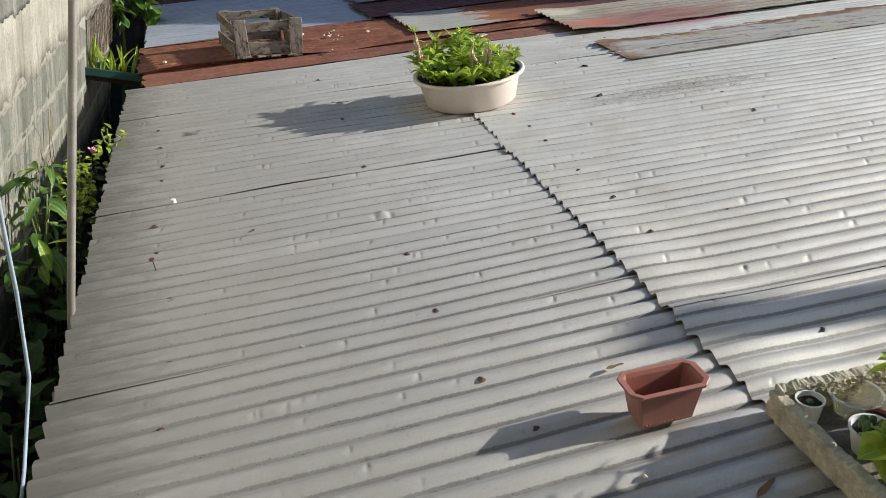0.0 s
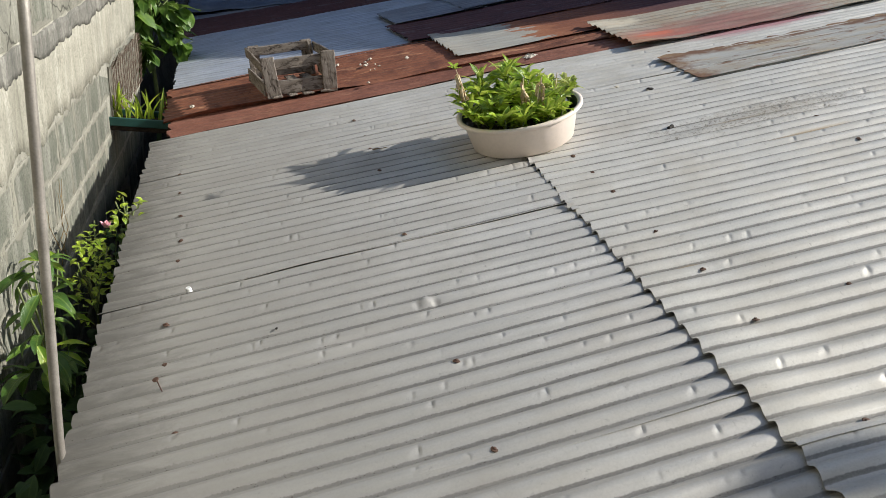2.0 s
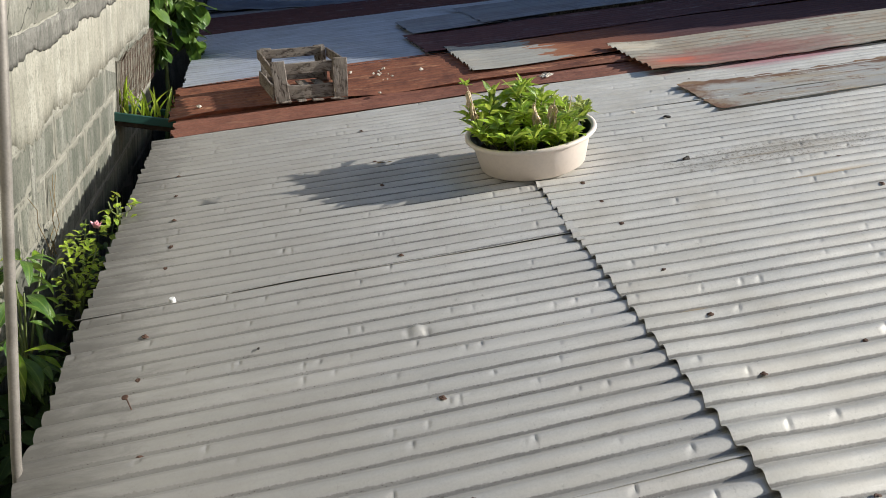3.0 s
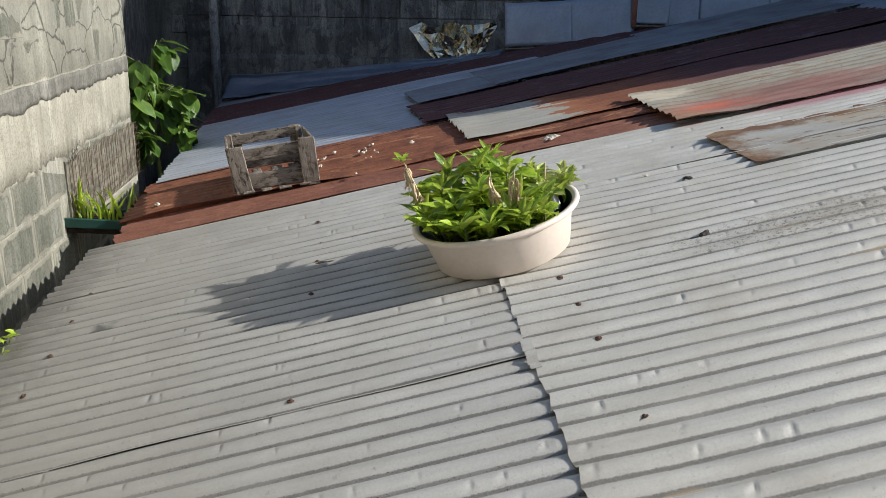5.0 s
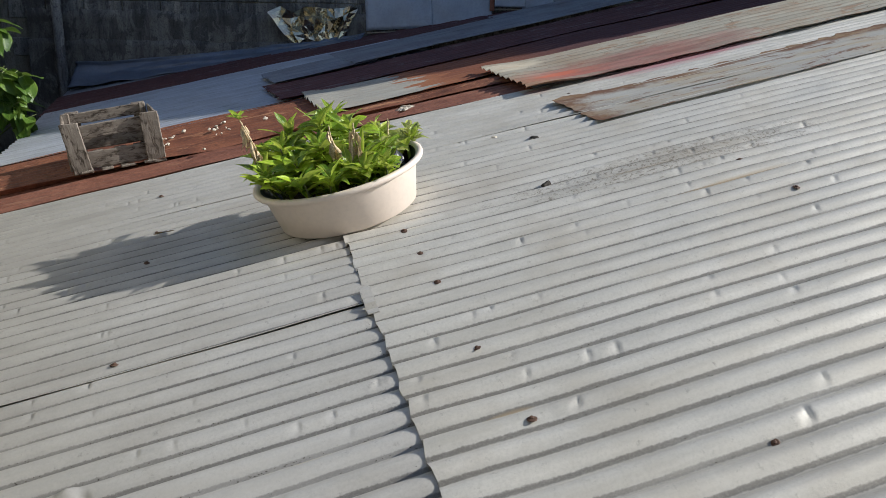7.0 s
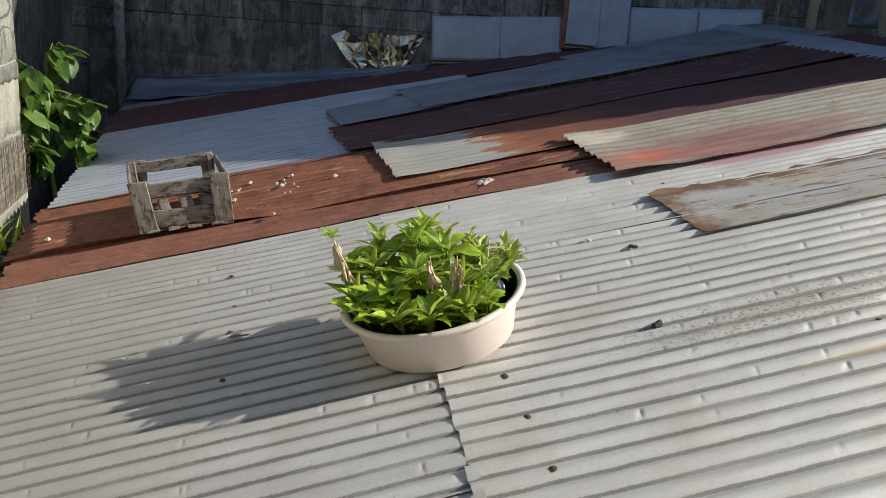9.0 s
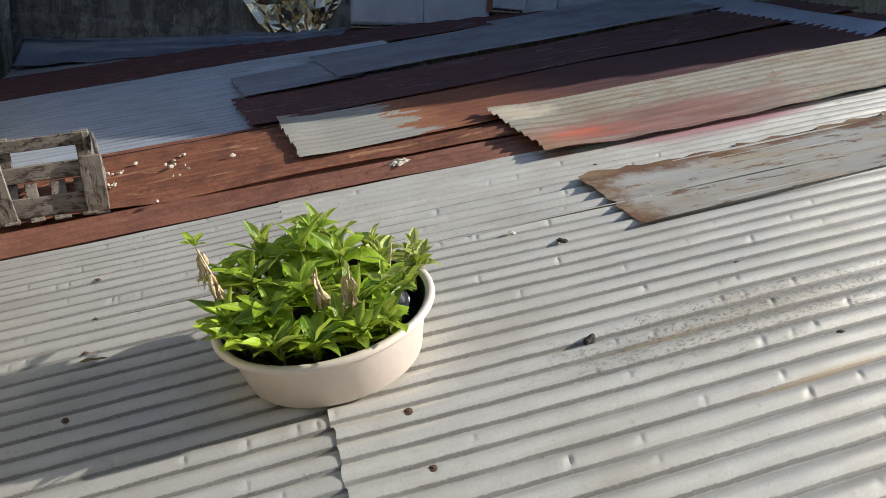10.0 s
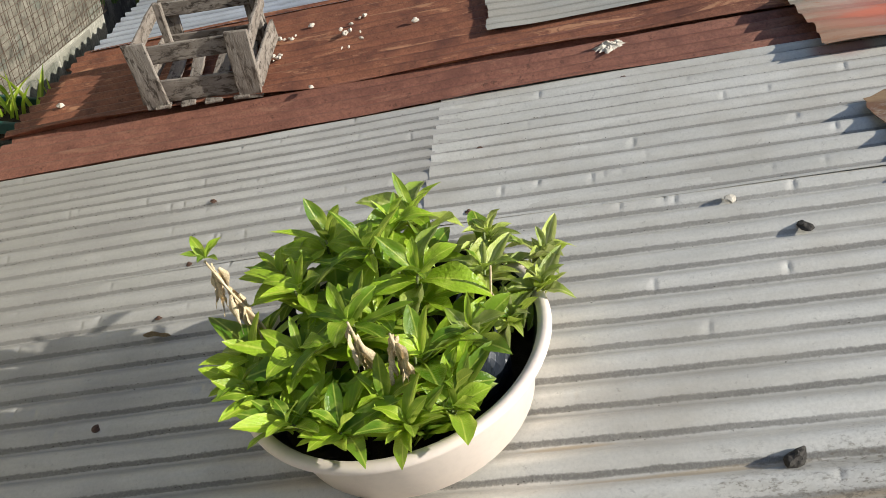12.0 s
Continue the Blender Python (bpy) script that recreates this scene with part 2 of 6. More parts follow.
def leafy(name, dark, mid, light, rough=0.42, trans=0.25, scorch=0.0):
    """A leaf of unit length along x: pale midrib, paler margin, some scorched tips, a colour of its own."""
    m = Mat(name, rough, 0.0, 0.5)
    own = m.piece()
    col = m.mix(m.ramp(own, (0.0, 0.0), (0.3, 0.2), (0.65, 0.85), (1.0, 1.0)), dark, mid)
    col = m.mix(m.ramp(m.noise(4, 2), (0.5, 0.0), (0.8, 0.35)), col, light)
    across = m.calc('ABSOLUTE', m.axis(1))
    vein = m.calc('SINE', m.calc('SUBTRACT', m.calc('MULTIPLY', across, 150.0), m.calc('MULTIPLY', m.axis(0), 26.0)))
    col = m.mix(m.ramp(vein, (0.1, 0.22), (0.9, 0.0)), col, tuple(0.45 * c for c in mid))
    col = m.mix(m.ramp(across, (0.0, 0.55), (0.018, 0.0)), col, light)
    col = m.mix(m.ramp(m.calc('ADD', across, m.calc('MULTIPLY', m.noise(7, 2), 0.08)), (0.17, 0.0), (0.23, 0.4)), col, light)
    if scorch:
        tip = m.calc('ADD', m.axis(0), m.calc('MULTIPLY', m.calc('SUBTRACT', own, 0.55), 0.5))
        tip = m.calc('ADD', tip, m.calc('MULTIPLY', m.noise(6, 3), 0.12))
        col = m.mix(m.calc('MULTIPLY', m.ramp(m.calc('SUBTRACT', tip, 0.3), (0.86, 0.0), (0.91, 1.0)), scorch), col, (0.42, 0.30, 0.15))
    m.put("Base Color", col)
    t = m.t.nodes.new("ShaderNodeBsdfTranslucent")
    m.t.links.new(m.mix(0.5, col, light), t.inputs[0])
    s = m.t.nodes.new("ShaderNodeMixShader")
    s.inputs[0].default_value = trans
    m.t.links.new(m.b.outputs[0], s.inputs[1])
    m.t.links.new(t.outputs[0], s.inputs[2])
    m.t.links.new(s.outputs[0], m.t.nodes["Material Output"].inputs[0])
    m.bump(m.noise(25, 3), 0.25, 0.02)
    return m.m


def plain(name, colour, rough=0.5, metal=0.0, vary=0.25, scale=9.0, spec=0.5, grain=0.15):
    m = Mat(name, rough, metal, spec)
    d = tuple(c * (1 - vary) for c in colour)
    col = m.mix(m.ramp(m.noise(scale, 6, 0.62), (0.35, 0.0), (0.7, 1.0)), colour, d)
    col = m.mix(m.ramp(m.noise(scale * 14, 3), (0.3, vary), (0.55, 0.0)), col, tuple(c * 0.5 for c in colour))
    m.put("Base Color", col)
    m.bump(m.noise(scale * 12, 4), grain, 0.003)
    return m.m


def spot(m, cx, cy, rx, ry, soft=0.5, jag=0.6, scale=(3.0, 12.0, 3.0)):
    """A blotch of its own shape: an ellipse with a torn edge, 0 to 1."""
    x = m.calc('DIVIDE', m.calc('SUBTRACT', m.axis(0), cx), rx)
    y = m.calc('DIVIDE', m.calc('SUBTRACT', m.axis(1), cy), ry)
    d = m.calc('ADD', m.calc('MULTIPLY', x, x), m.calc('MULTIPLY', y, y))
    d = m.calc('ADD', d, m.calc('MULTIPLY', m.calc('SUBTRACT', m.noise(1.0, 7, 0.68, m.scaled(scale), 0.4), 0.5), 4 * jag))
    return m.ramp(d, (max(0.0, 0.75 - soft), 1.0), (min(1.0, 0.75 + soft * 0.5), 0.0))


def pink_spill(m, col, streak, blot):
    col = m.mix(m.calc('MULTIPLY', spot(m, 1.95, 1.50, 0.62, 0.13, 0.6, 0.25), 0.75), col, (0.40, 0.13, 0.155))
    col = m.mix(m.calc('MULTIPLY', spot(m, 1.14, 1.55, 0.10, 0.07, 0.4, 0.3), 0.6), col, (0.36, 0.16, 0.16))
    for cx, cy, rx in ((0.36, 0.098, 0.24), (0.62, 0.02, 0.36), (0.17, 0.18, 0.10), (0.95, -0.29, 0.3), (-0.14, -1.032, 0.05), (-0.08, -1.10, 0.06)):
        col = m.mix(m.calc('MULTIPLY', spot(m, cx, cy, rx, 0.010, 0.6, 0.3), 0.55), col, (0.42, 0.31, 0.17))
    return m.mix(m.calc('MULTIPLY', spot(m, 0.98, 0.02, 0.55, 0.14, 0.6, 0.9, (16, 26, 9)), 0.3), m.mix(m.calc('MULTIPLY', m.calc('MULTIPLY', spot(m, 0.98, 0.02, 0.70, 0.16, 0.6, 0.6, (16, 26, 9)), m.ramp(m.noise(1.0, 6, 0.8, m.scaled((60, 130, 60))), (0.52, 0.0), (0.58, 1.0))), 0.85), col, (0.13, 0.11, 0.08)), (0.25, 0.22, 0.17))


def eave_smudge(m, col, streak, blot):
    """Brown-grey algae where water drips off the eave end."""
    d = m.calc('ADD', m.axis(0), m.calc('MULTIPLY', m.calc('SUBTRACT', m.noise(1.0, 7, 0.72, m.scaled((6, 30, 8)), 0.6), 0.5), 0.55))
    col = m.mix(m.ramp(m.calc('ADD', m.calc('MULTIPLY', d, 0.7), 1.4), (0.0, 0.85), (0.55, 0.46), (0.99, 0.0)), col, (0.285, 0.273, 0.25))
    col = m.mix(m.ramp(m.calc('ADD', d, 2.0), (0.0, 0.92), (0.12, 0.55), (0.30, 0.0)), col, (0.15, 0.143, 0.13))
    for cx, cy, rx in ((-0.37, -1.043, 0.07), (-0.47, -1.045, 0.05), (-0.70, -1.043, 0.06), (-0.48, -1.272, 0.08)):
        col = m.mix(m.calc('MULTIPLY', spot(m, cx, cy, rx, 0.010, 0.6, 0.6, (14, 40, 5)), 0.5), col, (0.58, 0.46, 0.20))
    return m.mix(m.calc('MULTIPLY', spot(m, -0.75, -1.05, 0.9, 0.10, 0.5, 0.7, (3, 14, 5)), 0.25), col, (0.62, 0.60, 0.56))


def rib_shade(m, col, streak, blot):
    """Paints shade into the troughs in a wide wave, so that the ribs of the far sheet show."""
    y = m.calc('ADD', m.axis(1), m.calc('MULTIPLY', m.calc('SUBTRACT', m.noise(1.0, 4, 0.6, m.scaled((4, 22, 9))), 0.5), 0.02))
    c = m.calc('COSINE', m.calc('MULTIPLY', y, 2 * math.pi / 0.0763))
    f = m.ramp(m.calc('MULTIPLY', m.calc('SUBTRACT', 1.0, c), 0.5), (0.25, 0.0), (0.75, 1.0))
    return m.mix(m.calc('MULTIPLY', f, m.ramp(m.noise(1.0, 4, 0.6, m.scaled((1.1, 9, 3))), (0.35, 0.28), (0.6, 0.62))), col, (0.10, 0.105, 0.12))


def rust_end_shade(m, col, streak, blot):
    """The upper end and corners of the patch are rusted through its zinc; the shade past them is painted in."""
    d = m.calc('ADD', m.axis(0), m.calc('MULTIPLY', m.calc('SUBTRACT', m.noise(1.0, 8, 0.7, m.scaled((2.2, 16, 3)), 0.5), 0.5), 0.9))
    d = m.calc('ADD', d, m.calc('MULTIPLY', m.axis(1), 0.25))
    col = m.mix(m.ramp(d, (0.70, 0.0), (0.715, 1.0)), col, (0.29, 0.12, 0.06))
    col = m.mix(m.ramp(d, (0.80, 0.0), (0.95, 0.8)), col, (0.19, 0.07, 0.04))
    # dark purple in place of the shade over the sheet's far end
    return m.mix(m.ramp(m.calc('MULTIPLY', d, 0.25), (0.30, 0.0), (0.46, 1.0)), col, (0.08, 0.034, 0.036))


def red_spray(m, col, streak, blot):
    fleck = m.noise(1.0, 8, 0.72, m.scaled((4, 14, 4)), 0.7)
    col = m.mix(m.calc('MULTIPLY', m.ramp(fleck, (0.55, 0.0), (0.60, 1.0)), 0.75), col, (0.25, 0.145, 0.085))
    chip = m.noise(1.0, 6, 0.75, m.scaled((22, 30, 9)), 0.5)
    col = m.mix(m.calc('MULTIPLY', m.ramp(chip, (0.62, 0.0), (0.66, 1.0)), 0.8), col, (0.09, 0.06, 0.045))
    col = m.mix(m.calc('MULTIPLY', spot(m, 0.05, 0.62, 0.34, 0.14, 0.3, 0.6), 0.6), col, (0.60, 0.54, 0.42))
    col = m.mix(m.calc('MULTIPLY', spot(m, 0.72, 0.17, 0.85, 0.30, 0.7, 0.5), 0.85), col, m.mix(m.ramp(m.noise(1.0, 6, 0.65, m.scaled((2.5, 26, 4)), 0.4), (0.38, 0.0), (0.62, 1.0)), (0.19, 0.082, 0.068), (0.33, 0.14, 0.12)))
    col = m.mix(m.calc('MULTIPLY', spot(m, 0.02, 0.1, 0.22, 0.22, 0.5, 0.5), 0.6), col, (0.30, 0.13, 0.06))
    col = m.mix(m.calc('MULTIPLY', spot(m, 0.28, 0.20, 0.30, 0.15, 0.75, 0.55), 0.6), col, (0.38, 0.12, 0.085))
    return m.mix(m.calc('MULTIPLY', spot(m, 0.24, 0.20, 0.15, 0.06, 0.7, 0.6), 0.5), col, (0.56, 0.13, 0.06))


def rust_rim(m, col, streak, blot):
    e = m.calc('MINIMUM', m.calc('MULTIPLY', m.axis(0), 0.55), m.calc('SUBTRACT', 0.46, m.axis(1)))
    e = m.calc('ADD', e, m.calc('MULTIPLY', m.calc('SUBTRACT', m.noise(6.0, 8, 0.7), 0.5), 0.34))
    col = m.mix(m.ramp(e, (0.0, 0.95), (0.07, 0.0)), col, (0.15, 0.068, 0.032))
    return m.mix(m.calc('MULTIPLY', m.ramp(m.noise(1.0, 8, 0.7, m.scaled((5, 18, 4)), 0.6), (0.55, 0.0), (0.61, 1.0)), 0.9), m.mix(m.calc('MULTIPLY', m.ramp(m.noise(1.0, 6, 0.65, m.scaled((2.2, 9, 4)), 0.5), (0.48, 0.0), (0.66, 1.0)), 0.6), col, (0.40, 0.30, 0.16)), (0.15, 0.07, 0.03))


ZINC_WARM = galvanized("zinc_warm", (0.635, 0.614, 0.566), (0.495, 0.478, 0.436), (0.36, 0.335, 0.30), 0.65, 0.46, 0.32, trough_tone=1.0, broad=0.20, extra=eave_smudge)
ZINC_PALE = galvanized("zinc_pale", (0.695, 0.672, 0.612), (0.525, 0.507, 0.455), (0.36, 0.33, 0.28), 0.65, 0.46, 0.25, extra=pink_spill, trough_tone=1.0, broad=0.16, shear=math.tan(radians(-2.0)), shift=-0.008)
# the shade between the ribs is part of this colour
ZINC_FAR = galvanized("zinc_far", (0.58, 0.62, 0.695), (0.43, 0.465, 0.53), (0.30, 0.30, 0.30), 0.5, 0.36, 0.45, extra=rib_shade)
# darker copy of the far zinc: shade on the flat sheets put into colour
ZINC_SHADED = galvanized("zinc_shaded", (0.32, 0.35, 0.405), (0.21, 0.23, 0.275), (0.13, 0.095, 0.085), 0.6, 0.45, 0.25)
ZINC_RUSTY = galvanized("zinc_rusty", (0.42, 0.41, 0.37), (0.31, 0.30, 0.265), (0.34, 0.30, 0.24), 0.5, 0.6, 0.15, extra=rust_end_shade, trough_tone=0.5)
ZINC_TORN = galvanized("zinc_torn", (0.46, 0.455, 0.425), (0.35, 0.345, 0.315), (0.31, 0.26, 0.19), 0.7, 0.7, 0.1, extra=rust_rim)
ZINC_RED = galvanized("zinc_red", (0.42, 0.395, 0.325), (0.31, 0.29, 0.235), (0.30, 0.23, 0.16), 0.8, 0.7, 0.1, extra=red_spray, trough_tone=0.6)
RUST = rusted("rust", (0.235, 0.095, 0.062), (0.305, 0.134, 0.088), (0.17, 0.068, 0.046), (0.34, 0.19, 0.12), 0.35, 0.042)
RUST_SCARRED = rusted("rust_scarred", (0.23, 0.085, 0.048), (0.33, 0.137, 0.072), (0.125, 0.048, 0.031), (0.46, 0.24, 0.13), 0.7)
# darker, purpler copy of the rust, with the far sheets' shade in its colour
RUST_SHADED = rusted("rust_shaded", (0.098, 0.041, 0.044), (0.135, 0.058, 0.057), (0.07, 0.031, 0.036), (0.24, 0.24, 0.25), 0.4)


def old_wood(name, pale, brown, dark):
    m = Mat(name, 0.9, 0.0, 0.15)
    grain = m.noise(1.0, 8, 0.7, m.scaled((9, 60, 60)), 0.8)
    flake = m.noise(1.0, 6, 0.7, m.scaled((20, 55, 55)), 0.5)
    col = m.mix(m.ramp(grain, (0.32, 0.0), (0.66, 1.0)), brown, pale)
    col = m.mix(m.ramp(flake, (0.40, 0.9), (0.50, 0.0)), col, dark)
    col = m.mix(m.calc('MULTIPLY', m.piece(), 0.4), col, brown)
    m.put("Base Color", col)
    m.bump(m.calc('ADD', grain, flake), 0.6, 0.004)
    return m.m


WOOD = old_wood("old_wood", (0.33, 0.295, 0.255), (0.155, 0.126, 0.10), (0.04, 0.031, 0.025))
BLOCK_SUN = block_stone("block_lime", (0.125, 0.132, 0.105), (0.20, 0.20, 0.16), (0.055, 0.056, 0.045), 0.3, 0.55, 0.4, (0.24, 0.235, 0.195), 0.3, (0.27, 0.26, 0.212))
BLOCK_DARK = block_stone("block_grey", (0.15, 0.153, 0.158), (0.245, 0.248, 0.25), (0.032, 0.032, 0.034), 0.3, 0.8, 0.65, (0.08, 0.08, 0.082))
MORTAR = block_stone("mortar", (0.15, 0.145, 0.125), (0.24, 0.23, 0.20), (0.07, 0.068, 0.06), 0.25, 0.6, 0.5, (0.10, 0.098, 0.085), 0.2)
PLASTER = block_stone("lime_plaster", (0.315, 0.30, 0.24), (0.43, 0.41, 0.335), (0.14, 0.135, 0.105), 0.35, 0.75, 0.55, (0.28, 0.27, 0.22), 0.25)
CRACKED = block_stone("cracked_plaster", (0.25, 0.245, 0.205), (0.38, 0.37, 0.305), (0.15, 0.145, 0.12), 0.3, 0.6, 0.45, (0.23, 0.23, 0.195), 0.35, None, 0.9)
DARK_COAT = block_stone("dark_plaster", (0.125, 0.124, 0.12), (0.25, 0.245, 0.235), (0.035, 0.035, 0.037), 0.2, 0.8, 0.6, (0.05, 0.05, 0.051), 0.3)
LIME_COAT = block_stone("lime_coat", (0.11, 0.115, 0.09), (0.19, 0.185, 0.15), (0.05, 0.05, 0.04), 0.5, 0.75, 0.8, (0.33, 0.315, 0.255), 1.0)
LIME_MORTAR = block_stone("lime_mortar", (0.25, 0.242, 0.20), (0.36, 0.347, 0.287), (0.13, 0.125, 0.105), 0.3, 0.5)
CREAM = plain("cream_plastic", (0.82, 0.71, 0.62), 0.42, 0, 0.10, 5.0, 0.45, 0.05)
TERRACOTTA = plain("terracotta_plastic", (0.36, 0.155, 0.12), 0.5, 0, 0.2, 12.0, 0.4, 0.08)
SOIL = plain("soil", (0.05, 0.036, 0.026), 0.95, 0, 0.6, 30.0, 0.2, 0.9)
DARK_EARTH = plain("dark_earth", (0.06, 0.05, 0.035), 0.95, 0, 0.5, 5.0, 0.2, 0.8)
LEAF = leafy("leaf_bright", (0.065, 0.18, 0.010), (0.41, 0.60, 0.033), (0.78, 0.82, 0.16), 0.28, 0.38, 0.8)
LEAF_PALE = leafy("leaf_pale", (0.20, 0.31, 0.03), (0.48, 0.57, 0.09), (0.82, 0.80, 0.40), 0.40, 0.28, 0.9)
# leaf colour lowered so that the gap reads as deep shade
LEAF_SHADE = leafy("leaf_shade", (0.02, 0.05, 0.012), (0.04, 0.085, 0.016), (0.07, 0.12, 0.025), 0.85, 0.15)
LEAF_DARK = leafy("leaf_dark", (0.042, 0.105, 0.017), (0.102, 0.195, 0.026), (0.23, 0.33, 0.06), 0.38, 0.26)
LITTER_BROWN = plain("dry_litter", (0.32, 0.22, 0.10), 0.7, 0, 0.6, 60.0, 0.3, 0.8)
DRY = plain("dry_leaf", (0.84, 0.67, 0.43), 0.8, 0, 0.45, 30.0, 0.2, 0.5)
STEM = plain("green_stem", (0.16, 0.2, 0.06), 0.6, 0, 0.3, 20.0)
WHITE = plain("white_plastic", (0.78, 0.78, 0.75), 0.45, 0, 0.08, 20.0)
CHALK = plain("chalky_crumb", (0.66, 0.60, 0.50), 0.9, 0, 0.3, 40.0, 0.2, 0.6)
STONE = plain("dark_stone", (0.075, 0.068, 0.06), 0.9, 0, 0.5, 40.0, 0.2, 0.9)
FOAM = plain("aged_foam", (0.68, 0.62, 0.46), 0.95, 0, 0.5, 34.0, 0.1, 1.0)
NAIL_RUST = plain("nail_rust", (0.13, 0.07, 0.045), 0.75, 0.2, 0.5, 60.0)
GREEN_PAINT = plain("green_paint", (0.018, 0.075, 0.06), 0.5, 0, 0.3, 12.0)
BLACK_BAG = plain("black_bag", (0.020, 0.025, 0.034), 0.38, 0, 0.3, 18.0)
GRIME = plain("silt", (0.125, 0.112, 0.092), 0.95, 0, 0.5, 50.0, 0.1, 0.6)
TARP = plain("grey_tarp", (0.16, 0.20, 0.285), 0.3, 0.15, 0.35, 4.0)
FOIL = plain("crumpled_foil", (0.62, 0.56, 0.42), 0.2, 0.95, 0.4, 9.0)
LEAN_ZINC = plain("wall_zinc", (0.33, 0.385, 0.50), 0.36, 0.2, 0.3, 3.0)
PINK = plain("pink_petal", (0.80, 0.42, 0.46), 0.6, 0, 0.2, 40.0)
BLUE_HOSE = plain("hose", (0.34, 0.42, 0.50), 0.4, 0, 0.2, 20.0)
RUBBLE = plain("brown_rubble", (0.27, 0.25, 0.20), 0.95, 0, 0.7, 16.0, 0.1, 1.0)
POST_WOOD = plain("post_wood", (0.40, 0.33, 0.26), 0.85, 0, 0.4, 6.0, 0.2, 0.4)
WIRE = plain("rusty_wire", (0.15, 0.10, 0.07), 0.7, 0.4, 0.4, 40.0)
STEEL = plain("pole_steel", (0.36, 0.33, 0.29), 0.55, 0.5, 0.35, 14.0)


# ---- mesh helpers ----
def mesh_of(name, verts, faces, smooth=True):
    me = bpy.data.meshes.new(name)
    me.from_pydata([tuple(map(float, v)) for v in verts], [], [tuple(map(int, f)) for f in faces])
    me.update()
    if smooth:
        me.shade_smooth()
    return me


def thing(name, m, label, category, group="", kind=""):
    """An empty at the base of a thing that carries its parts."""
    ob = new(name)
    ob.matrix_basis = m
    ob.empty_display_size = 0.05
    return tagged(ob, label, category, group, kind)


def part(name, bm, material, parent, label="", smooth=False):
    """Links a bmesh (or a mesh) as one mesh object under parent."""
    if isinstance(bm, bpy.types.Mesh):
        me = bm
    else:
        me = bpy.data.meshes.new(name)
        bm.normal_update()
        bm.to_mesh(me)
        bm.free()
        if smooth:
            me.shade_smooth()
    if material is not None and not me.materials:
        me.materials.append(material)
    ob = new(name, me)
    ob.parent = parent
    return tagged(ob, label) if label else ob


def box(bm, size, m=Matrix(), bevel=0.0, wear=0.0):
    """A bevelled box of that size about the origin of m; wear shifts its corners."""
    made = bmesh.ops.create_cube(bm, size=1.0)["verts"]
    for v in made:
        v.co = Vector((v.co.x * size[0], v.co.y * size[1], v.co.z * size[2]))
        if wear:
            v.co += Vector([random.uniform(-wear, wear) for _ in range(3)])
    if bevel:
        edges = list({e for v in made for e in v.link_edges})
        made = list({v for f in bmesh.ops.bevel(bm, geom=edges, offset=bevel, segments=1, affect='EDGES')["faces"] for v in f.verts} | {v for v in made if v.is_valid})
    bmesh.ops.transform(bm, matrix=m, verts=made)
    return bm


def lathe(bm, profile, steps=48, oval=1.0, m=Matrix()):
    """Turns a profile of (radius, height) round z."""
    rings = []
    for r, z in profile:
        rings.append([bm.verts.new(m @ Vector((r * math.cos(2 * math.pi * i / steps), oval * r * math.sin(2 * math.pi * i / steps), z))) for i in range(steps)])
    for a, b in zip(rings, rings[1:]):
        for i in range(steps):
            bm.faces.new((a[i], a[(i + 1) % steps], b[(i + 1) % steps], b[i]))
    return rings


def tube(bm, points, radius, sides=8, taper=None):
    """A round bar along points."""
    pts = [Vector(p) for p in points]
    rings = []
    up = Vector((0.31, 0.22, 0.92))
    for i, p in enumerate(pts):
        d = (pts[min(i + 1, len(pts) - 1)] - pts[max(i - 1, 0)]).normalized()
        a = d.cross(up).normalized()
        b = d.cross(a)
        r = radius if taper is None else radius * (1 + (taper - 1) * i / (len(pts) - 1))
        rings.append([bm.verts.new(p + r * (math.cos(2 * math.pi * k / sides) * a + math.sin(2 * math.pi * k / sides) * b)) for k in range(sides)])
    for a, b in zip(rings, rings[1:]):
        for k in range(sides):
            bm.faces.new((a[k], a[(k + 1) % sides], b[(k + 1) % sides], b[k]))
    bm.faces.new(rings[0][::-1])
    bm.faces.new(rings[-1])
    return bm


# ---- the roof ----
DEPTH = 0.0098
GRID = {"roof": []}


def waves(y):
    """How many ridges lie between the origin and y."""
    return y / PITCH + np.maximum(y - FAR_ROW, 0) * (1 / FAR_PITCH - 1 / PITCH)


def crest(y):
    """The ridge nearest to y."""
    k = round(float(waves(y)))
    far = float(waves(FAR_ROW))
    return k * PITCH if k < far else FAR_ROW + (k - far) * FAR_PITCH


def ease(y):
    """Shifts the farther ridges so that their dark trough lines stay in the camera's view."""
    return 0.0040 * np.clip((y + 0.6) / 1.1, 0, 1)


def roof_height(x, y):
    """The height of the uppermost roofing sheet at a place."""
    best = -1.0
    for XX, YY, Z in GRID["roof"]:
        d = (XX - x) ** 2 + (YY - y) ** 2
        k = int(np.argmin(d))
        if d.flat[k] < 0.0004:
            best = max(best, float(Z.flat[k]))
    return best


